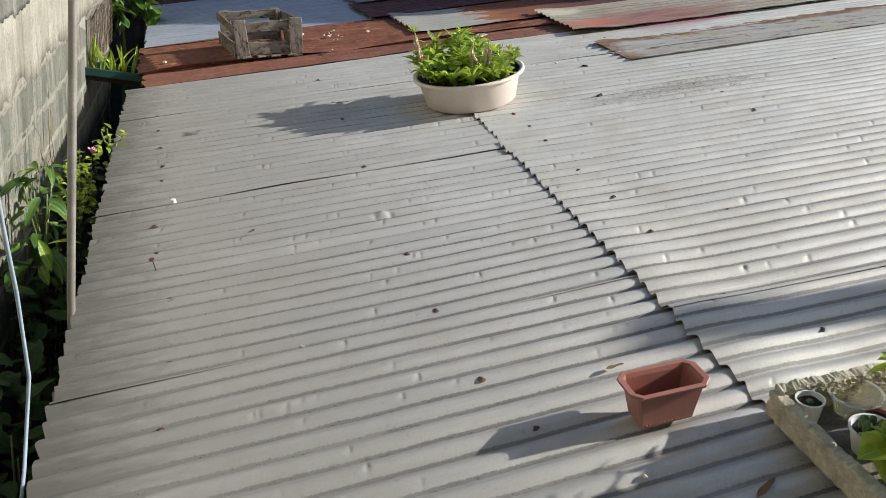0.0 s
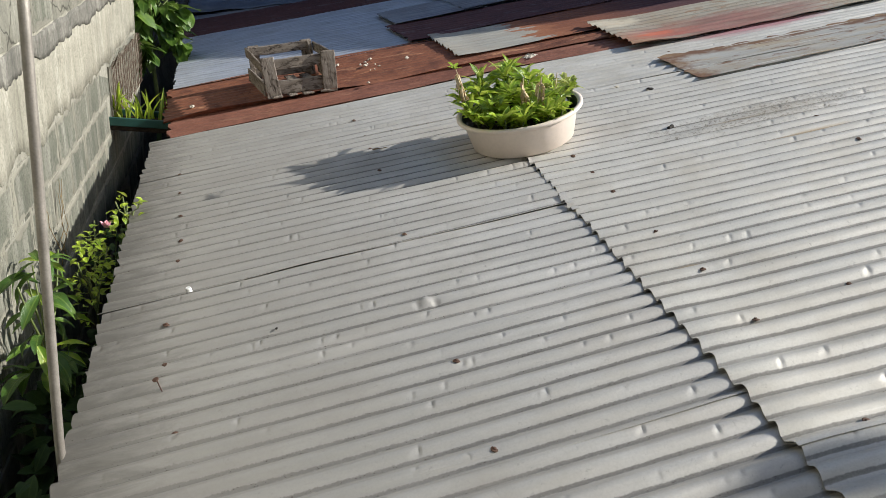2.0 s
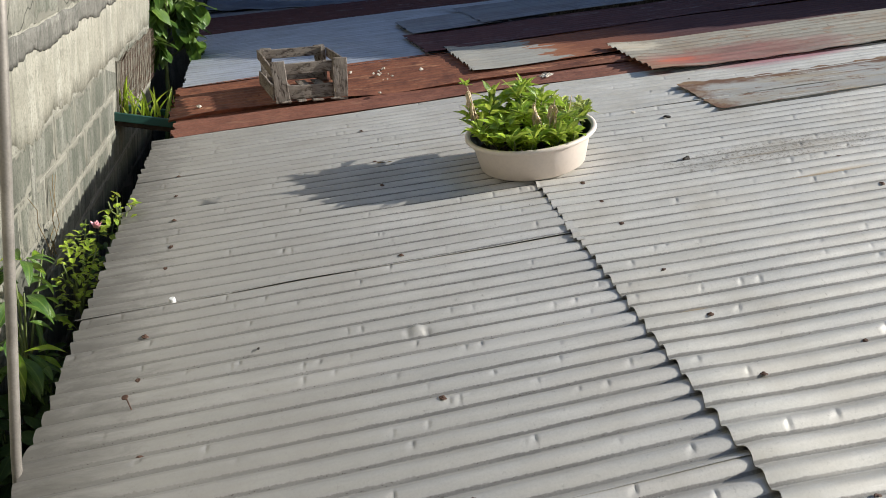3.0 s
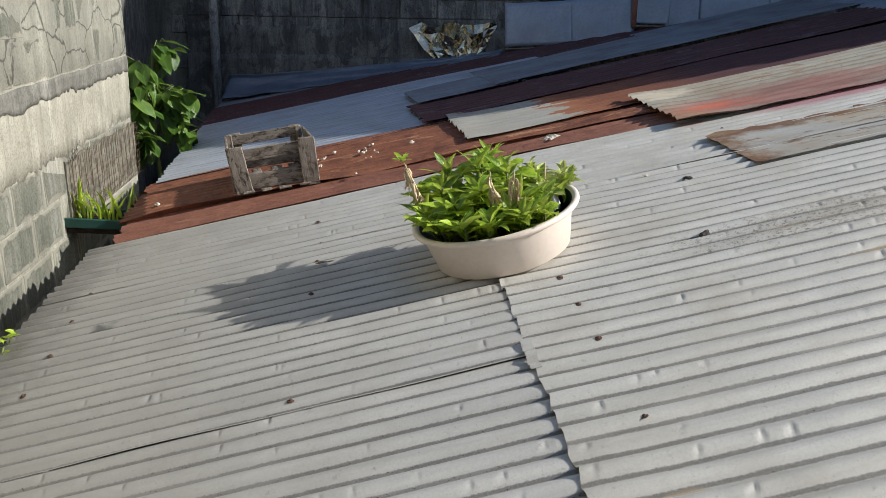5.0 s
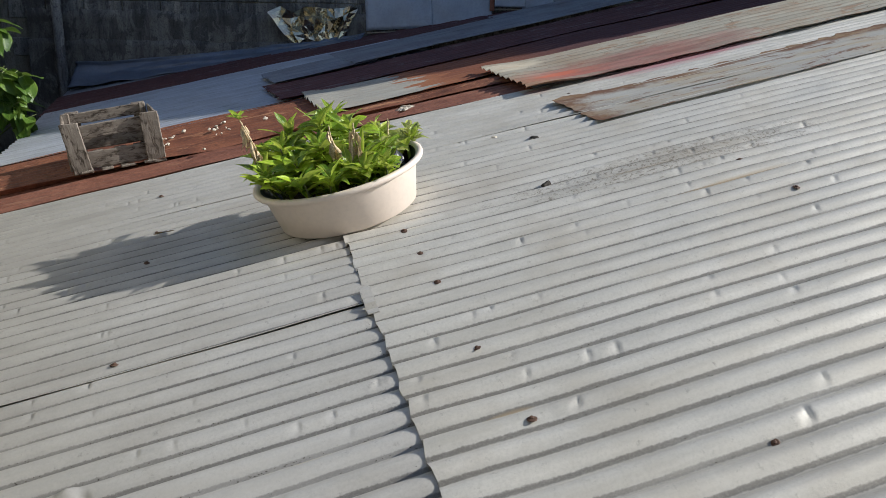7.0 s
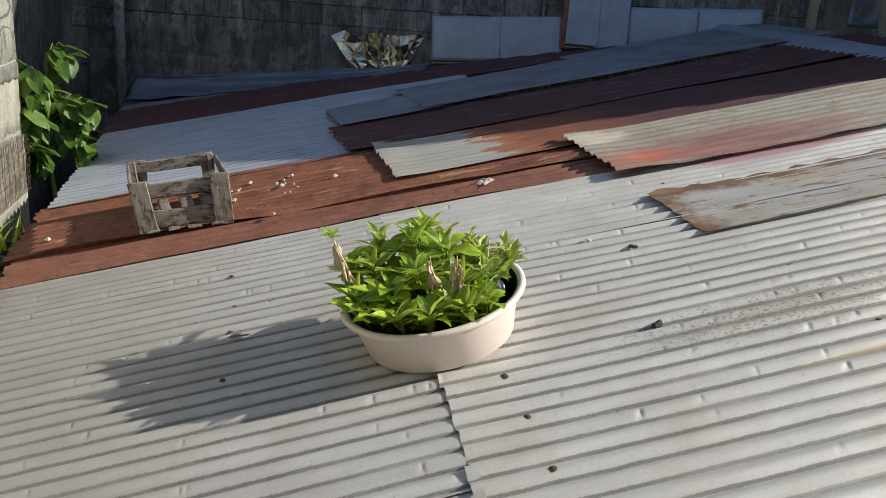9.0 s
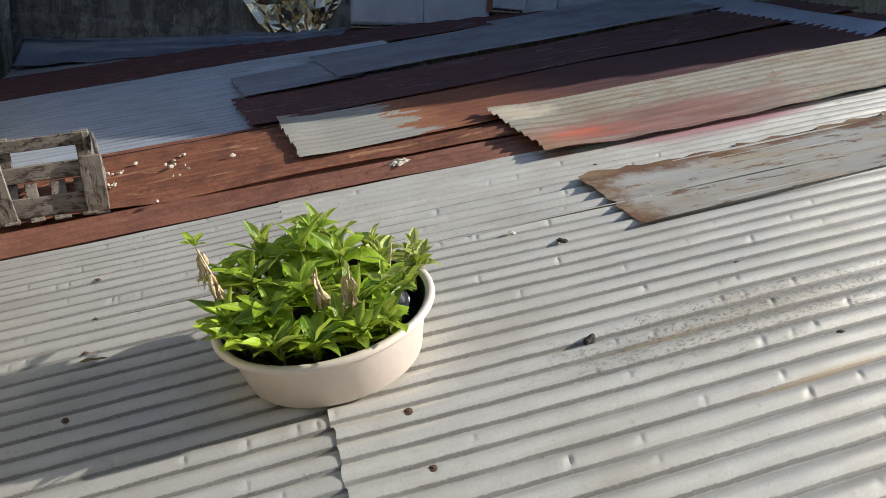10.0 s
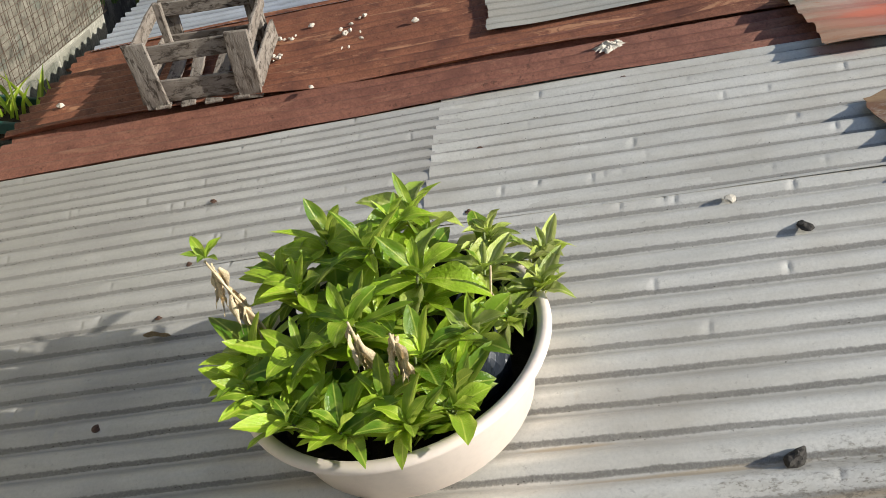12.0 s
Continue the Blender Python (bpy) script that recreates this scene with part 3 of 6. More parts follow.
def sheet_mesh(name, x0, x1, y0, y1, seed, step=0.014, per=8, lift_near=0.005, drop_far=0.004, dents=40, turn=0.0, sag=0.006, ragged=0.006, warp=(), thick=0.0012, depth=DEPTH, rag_far=0.0, bend=None, edge=None, pinch=1.0, shift=0.0, slant=0.0, roofing=False, fine=None):
    """A corrugated sheet: ridges along x, dented crests, ragged ends, near edge lifted over the next sheet."""
    rng = np.random.default_rng(seed)
    nx = max(2, int(round((x1 - x0) / step)))
    ny = max(4, int(round((y1 - y0) / PITCH * per)))
    gx = np.linspace(0, 1, nx + 1)
    if fine is not None:
        # coarser past the stretch that is seen from near
        k = (fine - x0) / (x1 - x0)
        gx = np.concatenate([np.arange(0, k, step / (x1 - x0)), np.linspace(k, 1, int((x1 - fine) / (3 * step)))])
        nx = len(gx) - 1
    ys = np.linspace(y0, y1, ny + 1)
    X, Y = np.meshgrid(gx, ys, indexing="ij")
    ends = [np.interp(ys, np.arange(y0 - 0.1, y1 + 0.2, 0.04), rng.normal(0, ragged, len(np.arange(y0 - 0.1, y1 + 0.2, 0.04)))) for _ in (0, 1)]
    start = x0 + ends[0] + (0 if edge is None else edge(ys) - x0)
    XX = start[None, :] + X * (x1 + ends[1] - start)[None, :]
    Y = Y + slant * (X - 0.5) * (y1 - Y) / (y1 - y0)
    phase = 2 * math.pi * (waves(Y + shift + ease(Y)) if roofing else (Y + shift) / PITCH)
    wave = np.cos(phase)
    Z = depth * (0.5 * wave + 0.58 * (2 * np.sqrt(np.cos(phase / 2) ** 2 + 0.0012) - 1.1))
    for i in range(5):
        a, b, c = rng.uniform(0.6, 2.2), rng.uniform(0.8, 3.0), rng.uniform(0, 6)
        Z += sag / 5 * 1.6 * np.sin(a * XX * 2.2 + c) * np.sin(b * Y * 2 + 2 * c)
    # uneven crest height down each ridge
    row = np.round(Y / PITCH)
    Z += 0.0012 * np.sin(row * 12.9898 + 3 * np.sin(XX * 4 + row * 1.7)) * (wave > -0.2)
    # kicked and trodden crests: soft dips and small sharp pinches
    def press(dx, dy, wx, wy, h, sharp=False):
        i0, i1 = np.searchsorted(gx, [(dx - 4 * wx - x0) / (x1 - x0) - 0.12, (dx + 4 * wx - x0) / (x1 - x0) + 0.12])
        j0, j1 = np.searchsorted(ys, [dy - 3 * wy, dy + 3 * wy])
        s = (slice(i0, i1), slice(j0, j1))
        u = (XX[s] - dx) / wx
        v = (Y[s] - dy) / wy
        if sharp:
            # a crease: long shallow run in, abrupt upper lip, narrowing away from the crest
            Z[s] -= h * np.where(u > 0, np.clip(1 - u / 0.45, 0, 1), np.clip(1 + u / 2.8, 0, 1) ** 1.6) * np.clip(1.15 - np.abs(v - 0.35 * u), 0, 1)
        else:
            Z[s] -= h * np.exp(-np.where(u > 0, (2.4 * u) ** 2, u ** 2) - v ** 2)
    for k in range(dents):
        dy = rng.uniform(y0, y1)
        dy = (crest(dy) - ease(dy) if roofing else round(dy / PITCH) * PITCH) - shift - rng.uniform(0.0, 0.014)
        dx = rng.uniform(x0, x1)
        if k % 7 == 0:
            press(dx, dy, rng.uniform(0.03, 0.07), rng.uniform(0.014, 0.022), rng.uniform(0.0004, 0.0010))
        else:
            press(dx, dy, rng.uniform(0.007, 0.012), rng.uniform(0.009, 0.016), pinch * rng.uniform(0.0018, 0.0052), True)
    Z += lift_near * np.exp(-((Y - y0) / 0.05) ** 2) * (0.9 + 0.35 * np.sin(3.1 * XX + seed)) + lift_near * 0.5
    Z -= drop_far * np.exp(-((y1 - Y) / 0.06) ** 2)
    for cx, cy, r, h in warp:
        Z += h * np.exp(-((XX - cx) / r) ** 2 - ((Y - cy) / r) ** 2)
    if bend is not None:
        Z += bend(XX, Y)
    YY = Y + rag_far * np.interp(XX, np.linspace(x0 - 0.1, x1 + 0.1, 60), rng.normal(0, 1, 60)) * (Y > y1 - 1e-6)
    t = math.tan(radians(turn))
    YY = YY + t * (XX - x0)
    n = (nx + 1) * (ny + 1)
    top = np.stack([XX, YY, Z], -1).reshape(-1, 3)
    GRID["last"] = (XX, YY, Y, Z)
    if roofing:
        GRID["roof"].append((XX, YY, Z))
    idx = np.arange(n).reshape(nx + 1, ny + 1)
    quads = np.stack([idx[:-1, :-1], idx[1:, :-1], idx[1:, 1:], idx[:-1, 1:]], -1).reshape(-1, 4)
    # the rolled edge has the sheet's thickness
    rim = np.concatenate([idx[0, :], idx[1:, -1], idx[-1, -2::-1], idx[-2:0:-1, 0]])
    low = top[rim] - (0, 0, thick)
    k = np.arange(len(rim))
    r = len(rim)
    sides = np.stack([n + r + k, n + k, n + np.roll(k, -1), n + r + np.roll(k, -1)], -1)[:, ::-1]
    faces = np.concatenate([quads, sides])
    verts = np.concatenate([top, low, top[rim]])
    me = bpy.data.meshes.new(name)
    me.vertices.add(len(verts))
    me.vertices.foreach_set("co", verts.astype(np.float32).ravel())
    me.loops.add(faces.size)
    me.loops.foreach_set("vertex_index", faces.astype(np.int32).ravel())
    me.polygons.add(len(faces))
    me.polygons.foreach_set("loop_start", np.arange(0, faces.size, 4, dtype=np.int32))
    me.polygons.foreach_set("loop_total", np.full(len(faces), 4, dtype=np.int32))
    me.polygons.foreach_set("use_smooth", np.arange(len(faces)) < len(quads))
    me.update(calc_edges=True)
    me.validate()
    return me


def silt_mesh(name, seed, per_metre, up=0.006, spread=0.0045, shift=0.0):
    """Grains and flakes of silt that lie along the troughs of the sheet made last, denser here and thinner there."""
    XX, YY, Y, Z = GRID["last"]
    rng = np.random.default_rng(500 + seed)
    ys = Y[0]
    verts, faces = [], []
    for k in range(int(math.floor(ys[0] / PITCH)) - 1, int(math.ceil(ys[-1] / PITCH)) + 3):
        yc = (k + 0.5) * PITCH
        yc = (yc if yc < FAR_ROW else FAR_ROW + (yc - FAR_ROW) * FAR_PITCH / PITCH) + up - shift
        if not ys[3] < yc < ys[-4]:
            continue
        x0, x1 = float(XX[0, 0]), float(XX[-1, 0])
        heavy = per_metre * rng.uniform(0.55, 1.35)
        n = int(heavy * (x1 - x0))
        x = rng.uniform(x0 + 0.01, x1 - 0.01, n)
        a, b, c = rng.uniform(0, 6.28, 3)
        keep = rng.uniform(0, 1, n) < 0.62 + 0.28 * np.sin(2.1 * x + a) + 0.22 * np.sin(7.3 * x + b) + 0.15 * np.sin(19 * x + c)
        x = x[keep]
        y = np.clip(yc + rng.normal(0, spread, len(x)) + 0.0012 * np.sin(31 * x + a), ys[1], ys[-2])
        i = np.clip(np.searchsorted(XX[:, 0], x), 0, XX.shape[0] - 1)
        j = (y - ys[0]) / (ys[1] - ys[0])
        j0 = np.clip(j.astype(int), 0, len(ys) - 2)
        f = j - j0
        z = Z[i, j0] * (1 - f) + Z[i, j0 + 1] * f + 0.0008
        g = (Z[i, j0 + 1] - Z[i, j0]) / (ys[1] - ys[0])
        yy = y + (YY[i, j0] - Y[i, j0])
        lx, ly = rng.uniform(0.0008, 0.003, len(x)), rng.uniform(0.0005, 0.0012, len(x))
        sk = rng.uniform(-0.3, 0.3, len(x)) * ly
        for q in range(len(x)):
            m = len(verts)
            for dx, dy in ((-lx[q], sk[q]), (0.1 * lx[q], -ly[q]), (lx[q], -sk[q]), (-0.2 * lx[q], ly[q])):
                verts.append((x[q] + dx, yy[q] + dy, z[q] + g[q] * dy))
            faces.append((m, m + 1, m + 2, m + 3))
    return mesh_of(name, verts, faces, False)


roof = thing("roof", ROOF, "weathered corrugated galvanized sheet roof sloping down to the eave", "roof", kind="structure")


def eave_x(y):
    """Where the lower row of sheets ends over the gap."""
    return -1.976 + 0.023 * y


def seam_x(y):
    """Where the upper row of sheets ends over the lower row."""
    return -0.185 + np.where(y > 0, 0.058, 0.067) * y


def lap(y):
    """The edge of a sheet lies on the near flank of a ridge."""
    return (round(y / PITCH) + 0.07) * PITCH


LEFT_LAPS = (-4.6, -3.0, -1.755, -0.458, 0.92, 1.72)
for i, (a, b) in enumerate(zip(LEFT_LAPS, LEFT_LAPS[1:])):
    a, b = lap(a), lap(b) + 0.07 if i < 4 else 1.692
    part("roofing_sheet", sheet_mesh("roofing_sheet", -2.0, float(seam_x(a)) + 0.16, a, b, 11 + i, step=0.0045, per=14, dents=int(72 * (b - a)), pinch=0.85, sag=0.0035, lift_near=(0.0, 0.004, 0.002, 0.0018, 0.0006)[i], edge=eave_x, shift=-0.0050, roofing=True, warp=((-0.913, -0.905, 0.018, 0.007), (-0.885, -0.932, 0.012, -0.006), (-0.945, -0.925, 0.013, -0.005)) if i == 2 else (), bend=(lambda X, Y: 0.009 * np.exp(-((X + 1.25) / 0.32) ** 2 - ((Y + 0.46) / 0.05) ** 2)) if i == 3 else None), ZINC_WARM, roof, "dull grey galvanized sheet with a brown cast")
    tagged(part("silt", silt_mesh("silt", i, 60, 0.0, 0.0022, -0.0085), GRIME, roof, "broken dark lines of silt in the troughs"), kind="stuff")
RIGHT_LAPS = (-4.8, -3.4, -1.985, 0.92, 1.74)
for i, (a, b) in enumerate(zip(RIGHT_LAPS, RIGHT_LAPS[1:])):
    a, b = lap(a), lap(b) + 0.07 if i < 3 else 1.70
    s = part("roofing_sheet", sheet_mesh("roofing_sheet", float(seam_x((a + b) / 2)), 4.3, a, b, 31 + i, step=0.0052, fine=1.7, per=12, dents=int(110 * (b - a)), pinch=0.95, sag=0.004, lift_near=0.004, turn=-2.0, ragged=0.004, depth=0.0106, edge=seam_x, shift=-0.0130, roofing=True, bend=lambda X, Y: 0.005 + (0.002 + 0.007 * np.clip((-0.3 - Y) / 1.2, 0, 1)) * np.exp(-((X + 0.25) / 0.16) ** 2)), ZINC_PALE, roof, "pale galvanized sheet lapped over the lower row")
    tagged(part("silt", silt_mesh("silt", 20 + i, 12, 0.0, 0.002, -0.0165), GRIME, roof, "broken dark lines of silt in the troughs"), kind="stuff")

# nails with their washers, on the crests
bm = bmesh.new()
lathe(bm, [(0.0, 0.0065), (0.005, 0.006), (0.0066, 0.004), (0.0072, 0.0022), (0.0135, 0.0012), (0.0155, -0.001), (0.0, -0.002)], 12)
NAIL = bpy.data.meshes.new("roofing_nail")
bm.to_mesh(NAIL)
bm.free()
NAIL.materials.append(NAIL_RUST)
NAILS = [(-0.814, 0.374), (-0.794, 0.741), (-0.78, 0.967), (-0.787, 1.275), (-0.864, -0.382), (-0.916, -1.29), (-0.934, -1.683), (-0.929, -2.069),
         (-0.878, -2.298), (-1.756, -0.628), (-1.704, -1.276), (-1.712, -1.653), (-1.738, -1.947), (-1.75, -0.908), (-1.73, -0.149), (-1.725, 0.064),
         (-1.732, 0.363), (-1.746, 0.67), (-1.752, 0.968), (-1.711, 1.304), (0.0, 0.0), (-0.009, -0.224), (-0.027, -0.454), (-0.054, -0.844),
         (-0.055, -1.153), (-0.079, -1.467), (-0.112, -1.946), (0.006, -2.217), (1.1, -0.183), (1.06, -0.5), (1.142, 0.288), (0.505, 1.627),
         (0.033, 1.301), (0.0, 0.983), (1.141, 0.61), (1.207, 1.319), (0.27, -1.412), (2.05, 0.1), (2.0, -0.45)]
for x, y in NAILS:
    n = part("roofing_nail", NAIL, None, roof)
    n.matrix_basis = pose(x, y, roof_height(x, y) - 0.0005, random.uniform(-16, 16), random.uniform(-16, 16), 0) @ Matrix.Scale(random.uniform(0.62, 0.8), 4)
bm = bmesh.new()
tube(bm, [(0, 0, 0), (0.002, 0.001, 0.05)], 0.0018, 6)
lathe(bm, [(0.0, 0.054), (0.009, 0.053), (0.0095, 0.050), (0.0, 0.049)], 10)
n = part("roofing_nail", bm, NAIL_RUST, roof, "long rusty nail standing up out of the sheet")
n.matrix_basis = pose(-1.747, -1.06, 0.01, 8, -6, 0)
verts = [(-0.229 + 0.030 * k + 0.067 * (y + 0.45), y, roof_height(-0.19, y) + 0.003 + t) for t in (0.0, 0.0018) for y in np.linspace(-0.535, -0.372, 24) for k in (0, 1)]
faces = [(2 * i + 48, 2 * i + 49, 2 * i + 51, 2 * i + 50) for i in range(23)] + [(2 * i + o, 2 * i + 2 + o, 2 * i + 50 + o, 2 * i + 48 + o) for i in range(23) for o in (0, 1)] + [(0, 1, 49, 48), (46, 47, 95, 94)]
part("flashing_strip", mesh_of("flashing_strip", [tuple(map(float, v)) for v in verts], faces, False), ZINC_WARM, roof, "short pale zinc strip bent over the seam")


# ---- loose and patched sheets further along the roof ----
def patch_sheet(name, label, x0, x1, y0, y1, z, mat, seed, turn=0.0, tilt=0.0, **kw):
    ob = new(name, sheet_mesh(name, 0, x1 - x0, 0, y1 - y0, seed, step=0.022, dents=int(16 * (x1 - x0) * (y1 - y0)), **kw))
    ob.data.materials.append(mat)
    ob.matrix_basis = ROOF @ pose(x0, y0, z, 0, tilt, turn)
    return tagged(ob, label, "roofing sheet", "patch sheets on the roof")


def curl(amount, reach=0.12):
    """Lifts the lower end of a sheet a little."""
    return lambda X, Y: amount * np.exp(-(X / reach) ** 2)


def gape(amount):
    """Lifts the near edge here and there, as on a sheet that has come loose."""
    return lambda X, Y: amount * np.exp(-(Y / 0.1) ** 2) * np.clip(0.45 + 0.8 * np.sin(2.3 * X + 0.4) + 0.3 * np.sin(7.1 * X), 0, 2)


patch_sheet("rusted_sheet", "red-brown rusted corrugated sheet along the galvanized roof", -1.84, 1.16, 1.665, 2.10, -0.001, RUST, 51, 0.0, lift_near=0.003, drop_far=0.0, sag=0.003, depth=0.0120, ragged=0.012, shift=0.0, slant=-0.05, bend=lambda X, Y: 0.009 * np.clip((X - 1.5) / 0.4, 0, 1))
patch_sheet("rusted_sheet", "scarred brown rusted sheet gaping along its near edge", -1.88, 1.30, 1.955, 2.97, 0.009, RUST_SCARRED, 52, 0.0, -0.2, lift_near=0.004, depth=0.0115, bend=gape(0.02), ragged=0.012, slant=-0.14, shift=0.025)
patch_sheet("galvanized_sheet", "pale galvanized patch sheet rusted at its upper end", 0.085, 4.2, 2.15, 3.02, 0.030, ZINC_RUSTY, 53, 0.0, lift_near=0.004, bend=curl(0.012), slant=0.04)
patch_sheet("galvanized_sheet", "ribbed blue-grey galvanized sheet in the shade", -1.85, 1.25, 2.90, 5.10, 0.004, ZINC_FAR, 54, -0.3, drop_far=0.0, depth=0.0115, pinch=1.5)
patch_sheet("rusted_sheet", "dark red rusted sheet with pale scrapes in the shade", -0.065, 4.3, 2.89, 3.68, 0.032, RUST_SHADED, 55, 3.0, depth=0.006, ragged=0.01, bend=curl(0.008))
patch_sheet("galvanized_sheet", "dull grey sheet with rust at its end in the shade", -0.02, 0.76, 3.63, 4.36, 0.046, ZINC_SHADED, 56, 3.0, depth=0.006)
patch_sheet("galvanized_sheet", "smooth blue-grey sheet in the shade", 0.61, 2.3, 3.70, 4.66, 0.052, ZINC_SHADED, 61, 3.4, depth=0.004)
patch_sheet("galvanized_sheet", "flat grey sheet below the block wall", 2.2, 4.2, 3.80, 4.95, 0.048, ZINC_SHADED, 62, 3.8, depth=0.004)
patch_sheet("rusted_sheet", "narrow dark rusted sheet at the foot of the block wall", -1.88, 4.3, 5.02, 6.3, -0.006, RUST_SHADED, 57, 0, depth=0.006)
patch_sheet("galvanized_sheet", "grey sheet at the foot of the block wall", -1.88, 2.0, 6.0, 7.4, -0.02, ZINC_SHADED, 63, 0, depth=0.006)
patch_sheet("rusted_sheet", "orange-brown rusted sheet below the painted sheet", 1.28, 4.3, 2.02, 3.2, 0.010, RUST_SCARRED, 64, 2.0, depth=0.006)
patch_sheet("painted_sheet", "worn pale sheet with a sprayed red paint stain", 1.08, 4.3, 1.485, 2.28, 0.025, ZINC_RED, 58, 0.0, lift_near=0.003, depth=0.0065, bend=lambda X, Y: 0.020 * np.exp(-(X / 0.18) ** 2) + 0.030 * np.clip(Y / 0.6, 0, 1) + 0.006 * np.exp(-(Y / 0.05) ** 2) * np.sin(9 * X) ** 2, ragged=0.009, rag_far=0.008)
patch_sheet("torn_sheet", "pale sheet with rusted torn edges, raised at one corner", 1.05, 4.3, 0.675, 1.19, 0.0205, ZINC_TORN, 59, -0.2, lift_near=0.0, sag=0.002, depth=0.0012, bend=lambda X, Y: 0.014 * np.exp(-(X / 0.2) ** 2) * np.clip((Y - 0.25) / 0.2, 0, 1), rag_far=0.020, ragged=0.008)

# ---- ground and walls ----
ground = new("ground", mesh_of("ground", [(-80, -80, 0), (80, -80, 0), (80, 80, 0), (-80, 80, 0)], [(0, 1, 2, 3)], False))
ground.data.materials.append(DARK_EARTH)
tagged(ground, "dark damp bare earth", "ground", kind="structure")


def slab(name, label, size, m, mat, top_slant=None):
    bm = box(bmesh.new(), size, Matrix())
    if top_slant:
        for v in bm.verts:
            if v.co.z > 0 and v.co.y < 0:
                v.co.z -= top_slant
    ob = part(name, bm, mat, None)
    ob.matrix_basis = m
    return tagged(ob, label, "wall", kind="structure")


def block_mesh(name, w, h, d, seed):
    rng = random.Random(seed)
    bm = bmesh.new()
    bmesh.ops.create_cube(bm, size=1.0)
    for v in bm.verts:
        v.co = Vector((v.co.x * w + rng.uniform(-0.004, 0.004), v.co.y * d, v.co.z * h + rng.uniform(-0.004, 0.004)))
        if v.co.y < 0:
            v.co.y += rng.uniform(-0.003, 0.003)
    bmesh.ops.bevel(bm, geom=list(bm.edges), offset=0.006, segments=1, affect='EDGES')
    me = bpy.data.meshes.new(name)
    bm.normal_update()
    bm.to_mesh(me)
    bm.free()
    return me


WEST_X, WEST_END = -2.26, 3.82
WEST = pose(-2.20, 2.0, 3.0, 2.6, 0, -2.6) @ pose(-WEST_X, -2.0, -3.0)      # the wall runs a little askew of the eave
WEST_MID = pose(WEST_X - 0.063, WEST_END - 5.0, 2.7)
wall_w = slab("wall_west", "lime-washed concrete block wall beside the eave", (0.14, 10.0, 5.4), WEST @ WEST_MID, LIME_MORTAR)
NORTH = pose(1.05, 6.02, 0, 3.0 * 0, 0, -19.3)
wall_n = slab("wall_north", "grey concrete block wall in the shade", (9.4, 0.14, 6.4), NORTH @ pose(0.4, 0.08, 3.2), MORTAR)
slab("wall_far", "dark stained wall in the corner", (0.14, 4.4, 5.4), pose(-2.62, 6.1, 2.7, 0, 0, 3), DARK_COAT)
# unseen wall, its outline set so that its shadow covers the far sheets
bm = bmesh.new()
ring = [[bm.verts.new((x, y, z)) for y, z in ((2.07, -4.2), (2.07, 1.9), (5.4, 4.3), (14.0, 4.3), (14.0, -4.2))] for x in (5.2, 5.5)]
bm.faces.new(ring[0])
bm.faces.new(ring[1][::-1])
for i in range(5):
    bm.faces.new((ring[0][i], ring[1][i], ring[1][(i + 1) % 5], ring[0][(i + 1) % 5]))
bmesh.ops.recalc_face_normals(bm, faces=bm.faces)
ob = part("wall_east", bm, PLASTER, None)
ob.matrix_basis = ROOF
tagged(ob, "unseen gable-shaped wall that throws the shade over the far sheets", "wall", kind="structure")
slab("wall_south", "plain wall behind the roof", (6.0, 0.2, 7.5), pose(-0.6, -5.2, 3.75), PLASTER)
# dark colour keeps the gap under the eave as deep as its shade
slab("wall_below", "wall under the eave, coloured dark for the shade of the gap", (0.12, 12.0, 2.3), pose(-1.72, 1.0, 1.15), DARK_COAT)


